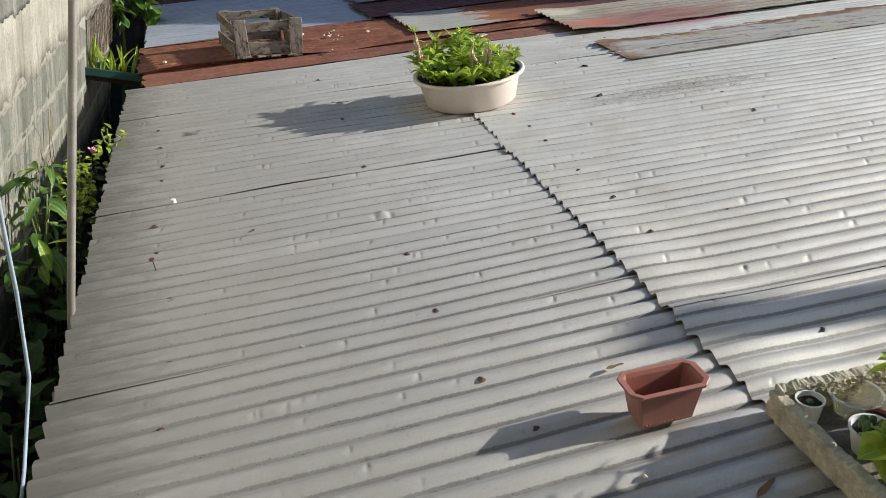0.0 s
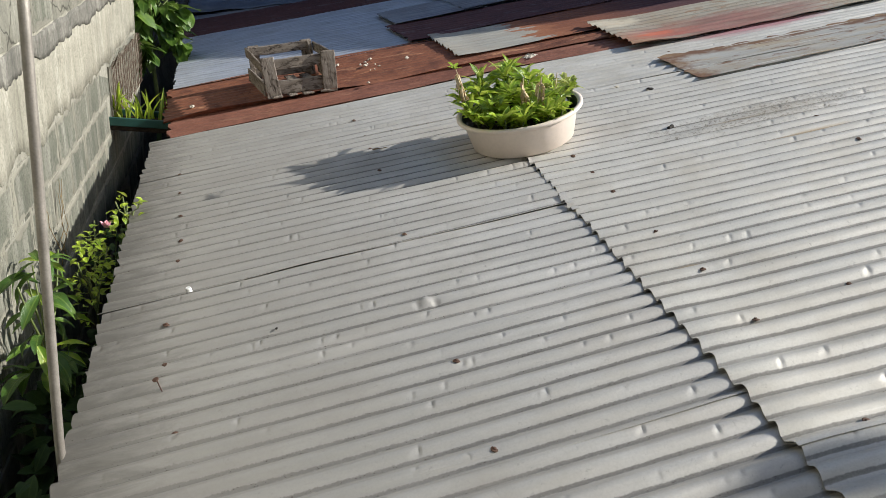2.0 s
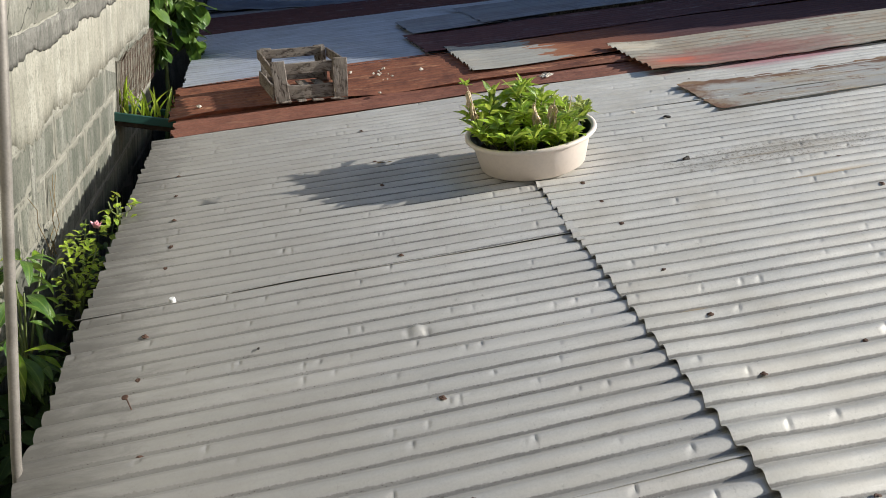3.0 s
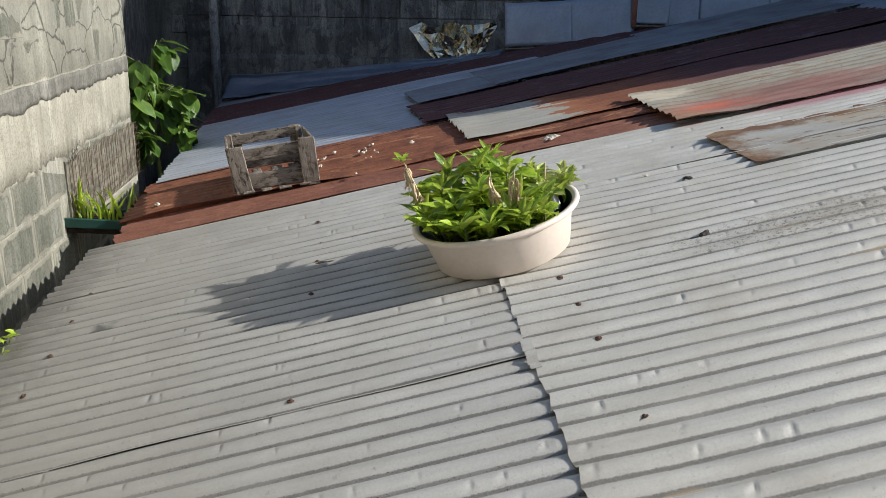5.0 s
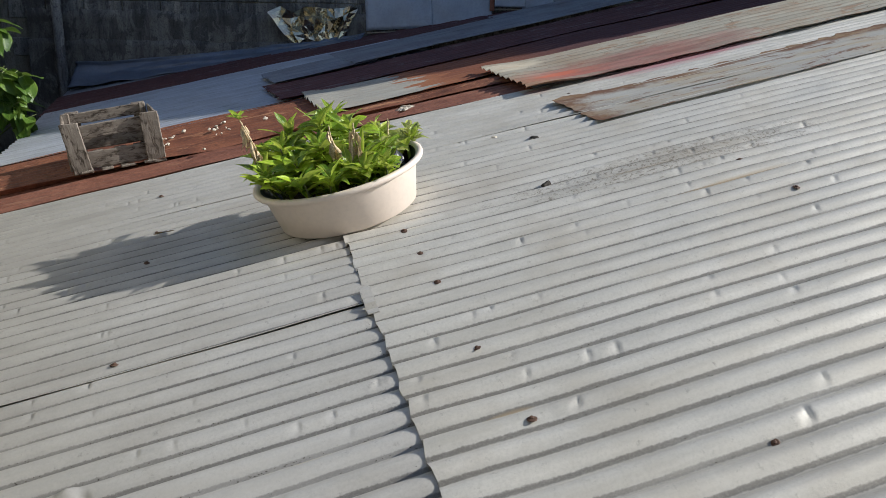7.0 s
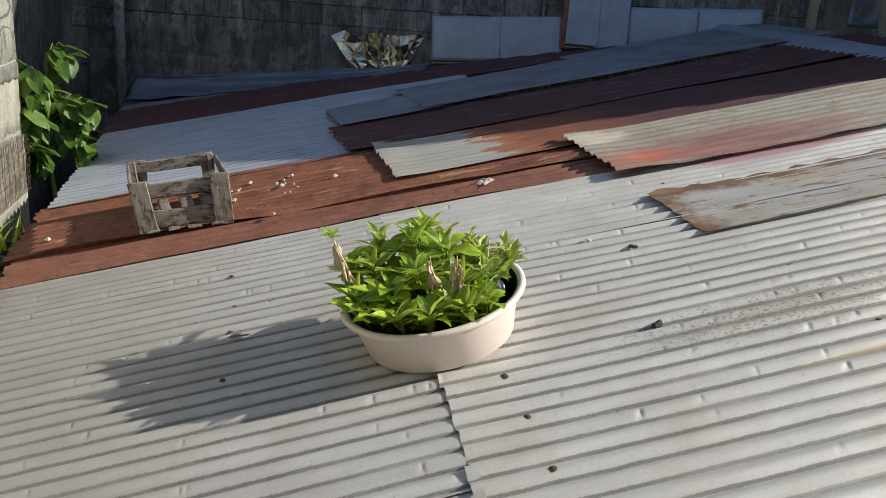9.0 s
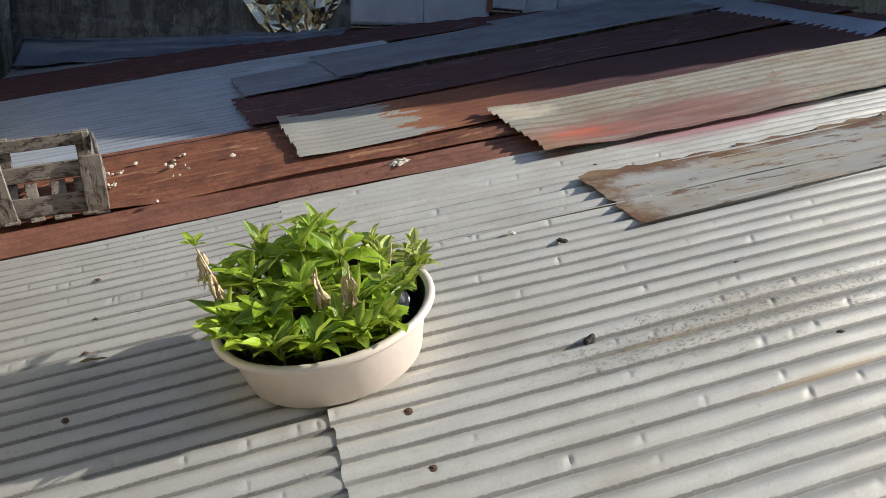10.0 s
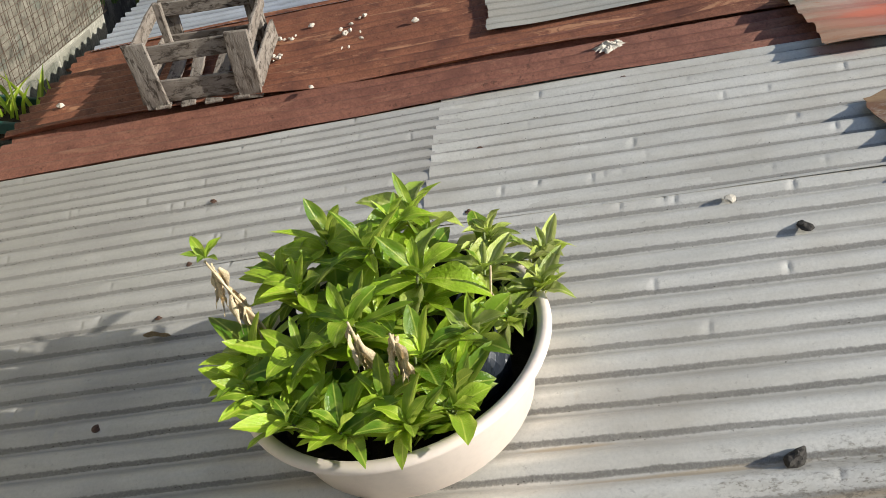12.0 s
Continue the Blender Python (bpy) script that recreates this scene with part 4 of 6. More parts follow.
# ---- wood crate ----
def crate():
    c = thing("wooden_crate", ROOF @ pose(-1.033, 2.262, 0.034, 0.0, 3.5, 1.0), "old grey weathered wooden slat crate on the rusted sheet", "crate", kind="")
    w, d, h, rack = 0.44, 0.54, 0.248, 0.115
    rng = random.Random(17)

    def board(name, size, m, wear=0.005):
        bm = bmesh.new()
        box(bm, size, Matrix(), 0.003, 0.0)
        bmesh.ops.subdivide_edges(bm, edges=[e for e in bm.edges if e.calc_length() > 0.1], cuts=9, use_grid_fill=True)
        k = rng.uniform(0, 50)
        for v in bm.verts:
            # split ends, bowed length, chewed edges
            v.co.z += wear * 0.8 * noise.noise(Vector((v.co.x * 5 + k, 0, 0)))
            v.co.y += wear * 0.8 * noise.noise(Vector((v.co.x * 7, k, math.copysign(2.0, v.co.y))))
            v.co += wear * 0.45 * noise.noise_vector(v.co * 45 + Vector((k, 0, 0)))
            if abs(v.co.x) > size[0] / 2 - 0.004:
                v.co.x += wear * 1.3 * noise.noise(Vector((v.co.y * 60, v.co.z * 60, k)))
        ob = part(name, bm, WOOD, c)
        ob.matrix_basis = m
        return ob
    # local x along each board's grain
    for sx, lean in ((-1, 3.0), (1, -2.0)):
        board("corner_board", (h + 0.012, 0.088, 0.017), pose(sx * (w / 2 - 0.035) + rack * d / 2, -d / 2 - 0.010, h / 2, 0, -90, 90) @ pose(0, 0, 0, 0, 0, lean))
        board("corner_board", (h, 0.072, 0.015), pose(sx * (w / 2 - 0.04) - rack * d / 2, d / 2 + 0.009, h / 2 - 0.01, 0, -90, 90) @ pose(0, 0, 0, 0, 0, -lean * 0.5))
        board("corner_post", (h - 0.03, 0.03, 0.03), pose(sx * (w / 2 - 0.018) + rack * d / 2, -d / 2 + 0.033, h / 2 - 0.012, 0, -90, 0))
        board("corner_post", (h - 0.02, 0.03, 0.03), pose(sx * (w / 2 - 0.018) - rack * d / 2, d / 2 - 0.033, h / 2, 0, -90, 0))
    for name, y, hi, lo in (("front_slat", -d / 2 + 0.008, 0.068, 0.086), ("back_slat", d / 2 - 0.008, 0.060, 0.070)):
        board(name, (w, 0.014, hi), pose(-rack * y, y, h - 0.045, 0, rng.uniform(-1, 1), 0))
        board(name, (w, 0.014, lo), pose(-rack * y, y, 0.056, 0, rng.uniform(-2, 1), 0))
    for sx, bow in ((-1, 0.0), (1, 3.0)):
        board("side_slat", (d + 0.01, 0.013, 0.062), pose(sx * (w / 2 + 0.008), 0, h - 0.05, rng.uniform(-3, 3), 1.5 * sx, 96.5))
        board("side_slat", (d + 0.01, 0.013, 0.088), pose(sx * (w / 2 + 0.010), 0, 0.056, -sx * 3.0, 1.0, 96.5 - bow))
    for x, wide in ((-0.165, 0.06), (-0.075, 0.052), (0.035, 0.068), (0.14, 0.06)):
        board("bottom_slat", (d + 0.035, wide, 0.012), pose(x, -0.012, 0.006, 0, 0, 96.5 + rng.uniform(-3, 3)))
    return c


crate()


# ---- leaves and plants ----
def leaf_mesh(name, mat, width, droop, fold, wavy=0.0, point=1.0, seed=0, rows=8):
    """A leaf of length 1 along x: pointed blade folded at the midrib, drooping, with wavy edges."""
    rng = random.Random(seed)
    verts, faces = [], []
    ph = rng.uniform(0, 6)
    for i in range(rows + 1):
        t = i / rows
        u = min(1.0, 0.02 + 0.98 * t) ** (0.9 * point)
        hw = width * 0.5 * max(0.02, (4 * u * (1 - u)) ** 0.8) * (1.0 - 0.25 * max(0.0, t - 0.6))
        x = t * (1 - 0.25 * droop * t)
        z = 0.16 * t - droop * 0.55 * t * t
        side = 0.03 * math.sin(3 * t + ph)
        for k, s in enumerate((-1, -0.55, 0, 0.55, 1)):
            w = wavy * math.sin(9 * t + ph + 1.5 * s) * abs(s)
            verts.append((x, side + s * hw, z + fold * hw * abs(s) ** 1.4 + w * hw))
    for i in range(rows):
        for k in range(4):
            a = i * 5 + k
            faces.append((a, a + 1, a + 6, a + 5))
    me = mesh_of(name, verts, faces)
    me.materials.append(mat)
    return me


LANCE = [leaf_mesh("leaf", LEAF, w, dr, fo, wv, 1.0, i) for i, (w, dr, fo, wv) in enumerate(((0.36, 0.35, 0.25, 0.14), (0.30, 0.6, 0.35, 0.2), (0.40, 0.8, 0.2, 0.24), (0.25, 0.5, 0.45, 0.16), (0.34, 1.0, 0.3, 0.26), (0.30, 0.25, 0.4, 0.16), (0.20, 0.3, 0.3, 0.1)))]
PALE = [leaf_mesh("leaf", LEAF_PALE, w, dr, fo, wv, 1.0, 15 + i) for i, (w, dr, fo, wv) in enumerate(((0.30, 0.7, 0.7, 0.3), (0.34, 1.0, 0.5, 0.35), (0.26, 0.5, 0.9, 0.25)))]
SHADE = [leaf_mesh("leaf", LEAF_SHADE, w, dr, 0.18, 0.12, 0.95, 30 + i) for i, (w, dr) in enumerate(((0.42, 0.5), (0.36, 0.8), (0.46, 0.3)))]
LONG = [leaf_mesh("leaf", LEAF_DARK, w, dr, 0.3, 0.14, 1.0, 34 + i) for i, (w, dr) in enumerate(((0.24, 0.7), (0.20, 1.0), (0.28, 0.85)))]
BROAD = [leaf_mesh("leaf", LEAF_DARK, w, dr, fo, wv, 0.9, 20 + i) for i, (w, dr, fo, wv) in enumerate(((0.46, 0.45, 0.15, 0.10), (0.40, 0.7, 0.18, 0.12), (0.50, 0.25, 0.2, 0.1), (0.42, 0.9, 0.15, 0.14)))]
SMALL = [leaf_mesh("leaf", LEAF, w, dr, fo, 0.1, 0.9, 40 + i) for i, (w, dr, fo) in enumerate(((0.55, 0.3, 0.4), (0.48, 0.6, 0.3), (0.6, 0.5, 0.5)))]
BLADE = [leaf_mesh("leaf", LEAF, 0.09, dr, 0.9, 0.05, 0.8, 60 + i) for i, dr in enumerate((0.15, 0.4, 0.7))]
LITTER = [leaf_mesh("dry_leaf", LITTER_BROWN, w, 0.05, fo, 0.7, 1.0, 84 + i) for i, (w, fo) in enumerate(((0.34, 0.7), (0.42, 0.4)))]


def withered_mesh(name, mat, seed):
    """A dead leaf of length 1 along x, rolled and twisted into a creased ribbon."""
    rng = random.Random(seed)
    turn, ph = rng.uniform(1.5, 4.0), rng.uniform(0, 6)
    verts, faces = [], []
    for i in range(17):
        t = i / 16
        a = ph + turn * t
        half = 0.10 * math.sin(math.pi * min(1, t + 0.12)) ** 0.7 * (1 + 0.35 * math.sin(11 * t + ph))
        mid = Vector((t, 0.05 * math.sin(5 * t + ph), 0.05 * math.cos(4 * t)))
        for s in (-1, -0.4, 0.3, 1):
            roll = a + 0.9 * s
            verts.append(mid + half * s * Vector((0, math.cos(roll), math.sin(roll))) + 0.02 * noise.noise_vector(Vector((t * 9, s * 3, seed))))
    for i in range(16):
        for k in range(3):
            q = i * 4 + k
            faces.append((q, q + 1, q + 5, q + 4))
    me = mesh_of(name, verts, faces)
    me.materials.append(mat)
    return me


def put_leaf(meshes, parent, at, azimuth, rise, length, rng, name="leaf", spin=25):
    ob = new(name, rng.choice(meshes))
    ob.parent = parent
    ob.matrix_basis = pose(*at, 0, 0, azimuth) @ pose(0, 0, 0, rng.uniform(-spin, spin), -rise, 0) @ Matrix.Diagonal((length, length * rng.uniform(0.85, 1.2), length, 1))
    return ob


DRYLEAF = [withered_mesh("dry_leaf", DRY, 80 + i) for i in range(4)]


def stem_part(parent, points, r, mat=None, name="stem", taper=0.5):
    return part(name, tube(bmesh.new(), points, r, 6, taper), mat or STEM, parent, smooth=True)


def leafy_plant(m, height, lean, seed, crown=9, low=6, length=0.10, label="bright green leafy plant with pointed leaves growing in the tub", group="plants in the tub", meshes=None, held=None):
    """One stem that leans, a whorl of leaves at its tip and a few further down."""
    rng = random.Random(seed)
    p = thing("leafy_plant", m, label, "plant", group)
    tip = Vector((lean[0], lean[1], height))
    pts = [tip * t + Vector((0.01 * math.sin(4 * t + seed), 0.01 * math.cos(3 * t), 0)) for t in (0, 0.3, 0.6, 0.85, 1.0)]
    stem_part(p, pts, 0.005)
    turn = rng.uniform(0, 360)

    def leaf(at, azimuth, rise, size):
        # leaves low in a tub stay inside its rim
        if held is not None:
            for _ in range(4):
                a, e = radians(azimuth), radians(rise)
                far = Vector((held[0] + at[0] + size * math.cos(e) * math.cos(a), held[1] + at[1] + size * math.cos(e) * math.sin(a)))
                if far.length < 0.25 or at[2] + size * (math.sin(e) - 0.4) > 0.10:
                    break
                rise, size = rise + 14, size * 0.85
            else:
                return
        put_leaf(meshes or LANCE, p, at, azimuth, rise, size, rng)
    for i in range(crown):
        t = i / max(1, crown - 1)
        leaf(tip - Vector((0, 0, 0.035 * t)), turn + 137.5 * i, 54 - 56 * t + rng.uniform(-14, 14), length * (0.62 + 0.5 * min(1, 1.4 * t)) * rng.uniform(0.8, 1.25))
    for i in range(low):
        k = rng.uniform(0.35, 0.85)
        leaf(tip * k, turn + 70 + 137.5 * i, rng.uniform(5, 40), length * rng.uniform(0.75, 1.3))
    return p


# ---- the cream tub ----
TUB = ROOF @ pose(-0.111, 0.333, 0.021, 0.5, -3.2, 0) @ Matrix.Diagonal((1.02, 1.02, 1.08, 1.0))
BED = ROOF @ pose(-0.110, 0.335, 0.022, 0, 0.6, 0) @ Matrix.Diagonal((1.025, 1.025, 1.05, 1.0))   # the plants stand straighter than the tub


def cream_tub():
    tub = thing("planter_tub", TUB, "round cream plastic tub full of plants on the roof seam", "planter")
    bm = bmesh.new()
    outer = [(0.0, 0.0), (0.225, 0.0), (0.236, 0.006), (0.264, 0.122), (0.268, 0.128), (0.277, 0.130)]
    inner = [(0.268, 0.143), (0.258, 0.12), (0.226, 0.012), (0.0, 0.010)]
    lathe(bm, outer, 72)
    part("body", bm, CREAM, tub, smooth=True)
    bm = bmesh.new()
    lathe(bm, [(0.277, 0.130), (0.287, 0.132), (0.293, 0.139), (0.292, 0.147), (0.285, 0.151), (0.274, 0.149), (0.268, 0.143)], 72)
    part("rim", bm, CREAM, tub, "rolled cream rim", smooth=True)
    bm = bmesh.new()
    lathe(bm, inner, 72)
    part("inner_wall", bm, BLACK_BAG, tub, "black plastic lining", smooth=True)
    bm = bmesh.new()
    rings = lathe(bm, [(0.245, 0.068), (0.2, 0.075), (0.13, 0.08), (0.06, 0.076), (0.004, 0.078)], 40)
    for v in bm.verts:
        v.co.z += 0.012 * noise.noise(v.co * 22) + 0.01 * noise.noise(v.co * 7)
    part("soil", bm, SOIL, tub, "dark potting soil", smooth=True)
    # folded nursery bags sticking out of the soil
    for a, r, h in ((-24, 0.165, 0.095), (-58, 0.15, 0.07), (30, 0.17, 0.07)):
        bm = bmesh.new()
        lathe(bm, [(0.055 + 0.008 * math.sin(3.1 * k / 16), 0.005 + h * k / 16) for k in range(17)] + [(0.054 - 0.0002 * k, h * (1 - k / 16)) for k in range(1, 13)], 56)
        for v in bm.verts:
            c = v.co * 30 + Vector((a, 0, 0))
            v.co += 0.016 * noise.noise_vector(v.co * 17 + Vector((0, a, 0)))
            v.co *= 1 + 0.16 * (0.5 - abs(noise.noise(c))) + 0.07 * (0.5 - abs(noise.noise(c * 2.3)))
        ob = part("nursery_bag", bm, BLACK_BAG, tub, "crumpled black nursery bag", smooth=False)
        ob.matrix_basis = pose(r * math.cos(radians(a)), r * math.sin(radians(a)), 0.062, 6, -5, a)


cream_tub()
rng = random.Random(5)
# x, y in the tub, height over the soil, lean
STEMS = [(-0.20, -0.04, 0.13, -0.05, -0.02), (-0.17, -0.13, 0.11, -0.06, -0.05), (-0.13, 0.05, 0.20, -0.04, 0.02), (-0.10, 0.15, 0.22, -0.03, 0.04),
         (-0.05, -0.05, 0.21, -0.01, -0.02), (-0.03, 0.08, 0.25, 0.0, 0.02), (-0.08, -0.18, 0.10, -0.03, -0.06), (0.0, -0.19, 0.12, 0.0, -0.06),
         (0.04, -0.11, 0.16, 0.02, -0.04), (0.05, 0.04, 0.22, 0.01, 0.0), (0.04, 0.17, 0.24, 0.0, 0.04), (0.10, -0.06, 0.14, 0.04, -0.04),
         (0.12, 0.08, 0.19, 0.05, 0.0), (0.13, 0.17, 0.18, 0.05, 0.04), (0.19, 0.06, 0.15, 0.08, -0.01), (0.20, 0.14, 0.14, 0.08, 0.02),
         (0.07, -0.17, 0.11, 0.03, -0.05), (-0.18, 0.12, 0.15, -0.05, 0.04), (-0.02, 0.0, 0.17, 0.0, -0.03), (-0.12, -0.07, 0.17, -0.03, -0.03),
         (0.16, 0.0, 0.13, 0.05, -0.02), (0.0, 0.13, 0.26, 0.01, 0.03), (-0.06, -0.25, 0.115, -0.01, -0.05), (0.03, -0.26, 0.12, 0.01, -0.05), (-0.13, -0.22, 0.115, -0.03, -0.04), (0.09, -0.23, 0.11, 0.02, -0.04), (-0.22, -0.10, 0.12, -0.04, -0.03)]
for i, (x, y, h, lx, ly) in enumerate(STEMS):
    leafy_plant(BED @ pose(x, y * (0.82 if y < 0 else 1.0), 0.07), h * (0.78 if x > 0.11 else 0.98 if h < 0.16 else 0.86), (lx, ly * (0.6 if ly < 0 else 1.0)), 100 + i, crown=11, low=11 if h > 0.095 else 4, length=(0.094 + 0.03 * rng.random()) * (0.82 if x > 0.11 else 1.0 if h > 0.095 else 0.75), meshes=(PALE + LANCE[:1] if x > 0.115 else LANCE + PALE[:1] if x > 0.03 else None), held=(x, y * (0.82 if y < 0 else 1.0)))


def dry_stalk(m, height, lean, seed, blades, tuft, label):
    rng = random.Random(seed)
    p = thing("withered_stalk", m, label, "plant", "withered stalks in the tub")
    pts = [(lean[0] * t, lean[1] * t + 0.01 * math.sin(5 * t), height * t) for t in (0, 0.25, 0.5, 0.75, 1.0)]
    stem_part(p, pts, 0.004, DRY)
    for i in range(blades):
        t = rng.uniform(0.55, 0.98)
        put_leaf(DRYLEAF, p, (lean[0] * t, lean[1] * t, height * t), rng.uniform(0, 360), rng.uniform(-88, -66), rng.uniform(0.06, 0.11), rng, "dry_leaf", 90)
    for i in range(tuft):
        put_leaf(LANCE, p, (lean[0], lean[1], height), 137.5 * i, 60 - 9 * i, 0.05 * rng.uniform(0.8, 1.2), rng)
    return p


dry_stalk(BED @ pose(-0.20, 0.0, 0.07), 0.30, (-0.085, 0.01), 1, 17, 6, "withered brown stalk with a small green tuft on top")
dry_stalk(BED @ pose(0.03, -0.12, 0.07), 0.25, (0.01, -0.06), 2, 12, 0, "withered tan leaves hanging on a dry stalk")
dry_stalk(BED @ pose(-0.03, -0.09, 0.07), 0.25, (0.0, -0.05), 3, 8, 0, "thin withered stalk with curled brown leaves")
dry_stalk(BED @ pose(0.16, 0.02, 0.07), 0.20, (0.03, 0.0), 4, 3, 0, "short withered stalk among green leaves")


# ---- terracotta coloured pot ----
def square_pot():
    p = thing("plastic_pot", ROOF @ pose(-0.586, -2.368, 0.014, 1, 0.5, -2) @ Matrix.Diagonal((1.03, 1, 0.85, 1)), "empty terracotta-coloured plastic trough pot on the roof", "plant pot")

    def ring(bm, w, d, c, z):
        pts = [(-w + c, -d), (w - c, -d), (w, -d + c), (w, d - c), (w - c, d), (-w + c, d), (-w, d - c), (-w, -d + c)]
        return [bm.verts.new((x, y, z)) for x, y in pts]

    def skin(bm, rings):
        for a, b in zip(rings, rings[1:]):
            for i in range(8):
                bm.faces.new((a[i], a[(i + 1) % 8], b[(i + 1) % 8], b[i]))
    bm = bmesh.new()
    rings = [ring(bm, 0.065, 0.036, 0.004, 0.0), ring(bm, 0.083, 0.043, 0.005, 0.112)]
    bm.faces.new(rings[0][::-1])
    skin(bm, rings)
    part("body", bm, TERRACOTTA, p)
    bm = bmesh.new()
    skin(bm, [ring(bm, 0.083, 0.043, 0.005, 0.106), ring(bm, 0.096, 0.052, 0.020, 0.109), ring(bm, 0.100, 0.055, 0.022, 0.119), ring(bm, 0.098, 0.053, 0.022, 0.1215), ring(bm, 0.085, 0.043, 0.013, 0.1205), ring(bm, 0.080, 0.039, 0.007, 0.108)])
    part("rim", bm, TERRACOTTA, p, "flared rim with cut corners")
    bm = bmesh.new()
    r = [ring(bm, 0.080, 0.039, 0.007, 0.108), ring(bm, 0.062, 0.033, 0.004, 0.006)]
    skin(bm, r)
    bm.faces.new(r[-1])
    part("inner_wall", bm, TERRACOTTA, p)
    bm = bmesh.new()
    for i in range(13):
        box(bm, (0.005, 0.0025, 0.006), pose(-0.054 + 0.009 * i, -0.0375, 0.006))
    for k in range(5):
        c = part("soil_crumb", box(bmesh.new(), (0.014, 0.011, 0.008), Matrix(), 0.003, 0.002), SOIL, p, "dark crumb of old soil")
        c.matrix_basis = pose(0.012 * k - 0.01, 0.012 * math.sin(3 * k), 0.011, 10 * k, 20, 50 * k)
    part("drain_teeth", bm, TERRACOTTA, p, "row of small moulded teeth at the foot")


square_pot()


# ---- foam tray with small pots ----
def foam_tray():
    tray = thing("foam_tray", ROOF @ pose(-0.37, -2.47, 0.02, 0, 0, -4), "crumbling yellowed foam tray holding small pots", "tray")

    def wall(name, size, m, seed):
        bm = bmesh.new()
        box(bm, size, Matrix(), 0.003)
        bmesh.ops.subdivide_edges(bm, edges=[e for e in bm.edges if e.calc_length() > 0.03], cuts=70, use_grid_fill=True)
        for v in bm.verts:
            k = noise.noise(v.co * 90 + Vector((seed, 0, 0)))
            pit = max(0.0, noise.noise(v.co * 70 + Vector((0, 0, seed))) - 0.25)
            v.co += 0.0016 * noise.noise_vector(v.co * 60 + Vector((seed, 3, 0))) + 0.0022 * noise.noise_vector(v.co * 240)
            v.co -= 0.012 * pit * v.normal
            if v.co.z > size[2] * 0.35:
                v.co.z += 0.004 * k + 0.005 * min(0.2, noise.noise(v.co * 22 + Vector((0, seed, 0)))) + 0.003 * noise.noise(v.co * 210)
        ob = part(name, bm, FOAM, tray, smooth=False)
        ob.matrix_basis = m
    wall("side_wall", (0.030, 0.50, 0.070), pose(0.013, -0.25, 0.037), 3)
    wall("side_wall", (0.030, 0.50, 0.080), pose(0.52, -0.25, 0.042), 4)
    wall("end_wall", (0.50, 0.034, 0.082), pose(0.265, -0.013, 0.043), 5)
    wall("end_wall", (0.50, 0.030, 0.080), pose(0.265, -0.487, 0.042), 6)
    bm = box(bmesh.new(), (0.49, 0.46, 0.012), pose(0.265, -0.25, 0.008), 0.002)
    part("floor", bm, RUBBLE, tray, "dirt-covered foam floor")
    return tray


foam_tray()
CLEAR = Mat("cloudy_plastic", 0.22, 0.0)
CLEAR.put("Base Color", (0.82, 0.80, 0.70, 1)).put("Transmission Weight", 0.75).put("IOR", 1.3)
CLEAR = CLEAR.m
CACTUS = plain("cactus_skin", (0.16, 0.24, 0.10), 0.6, 0, 0.4, 60.0, 0.3, 0.5)


def small_pot(x, y, r, h, mat, label, soil=True):
    p = thing("small_pot", ROOF @ pose(x, y, 0.036), label, "plant pot", "pots in the foam tray")
    bm = bmesh.new()
    lathe(bm, [(0.0, 0.0), (r * 0.72, 0.0), (r * 0.97, h * 0.93), (r * 1.04, h * 0.93), (r * 1.04, h), (r * 0.93, h), (r * 0.68, 0.006), (0.0, 0.006)], 32)
    part("body", bm, mat, p, smooth=False)
    if soil:
        bm = bmesh.new()
        lathe(bm, [(r * 0.92, h * 0.80), (r * 0.5, h * 0.84), (0.002, h * 0.83)], 24)
        for v in bm.verts:
            v.co.z += 0.004 * noise.noise(v.co * 120)
        part("soil", bm, SOIL, p, smooth=True)
    return p


def cactus_in(x, y, z, columns, r, h, label, seed):
    rng = random.Random(seed)
    c = thing("cactus", ROOF @ pose(x, y, z), label, "cactus", "cacti in the foam tray")
    for i in range(columns):
        bm = bmesh.new()
        lathe(bm, [(0.001, 0.0), (r, h * 0.15), (r * 1.02, h * 0.6), (r * 0.7, h * 0.92), (0.001, h)], 18)
        for v in bm.verts:
            v.co.xy *= 1 + 0.13 * math.cos(9 * math.atan2(v.co.y, v.co.x))
        a = 2.4 * i
        ob = part("column", bm, CACTUS, c, smooth=True)
        ob.matrix_basis = pose(0.018 * math.cos(a) * (columns > 1), 0.018 * math.sin(a) * (columns > 1), 0, rng.uniform(-8, 8), rng.uniform(-8, 8), 0) @ Matrix.Scale(rng.uniform(0.75, 1.1), 4)


small_pot(-0.312, -2.535, 0.031, 0.060, WHITE, "small white pot of soil with a button cactus")
cactus_in(-0.312, -2.535, 0.084, 1, 0.007, 0.009, "tiny pale button cactus in the white pot", 1)
small_pot(-0.195, -2.545, 0.058, 0.052, CLEAR, "cloudy clear plastic bowl", False)
small_pot(-0.205, -2.625, 0.030, 0.045, TERRACOTTA, "small red plastic pot of soil")
small_pot(-0.262, -2.665, 0.046, 0.062, WHITE, "white plastic pot with a clump of cactus")
cactus_in(-0.262, -2.665, 0.086, 6, 0.009, 0.036, "clump of small green column cacti", 2)
small_pot(-0.275, -2.78, 0.045, 0.06, TERRACOTTA, "red plastic pot with a leafy plant")
leafy_plant(ROOF @ pose(-0.275, -2.78, 0.085), 0.06, (-0.03, 0.03), 300, 9, 5, 0.075, "light green leafy plant in a small pot", "plants in the foam tray", SMALL)
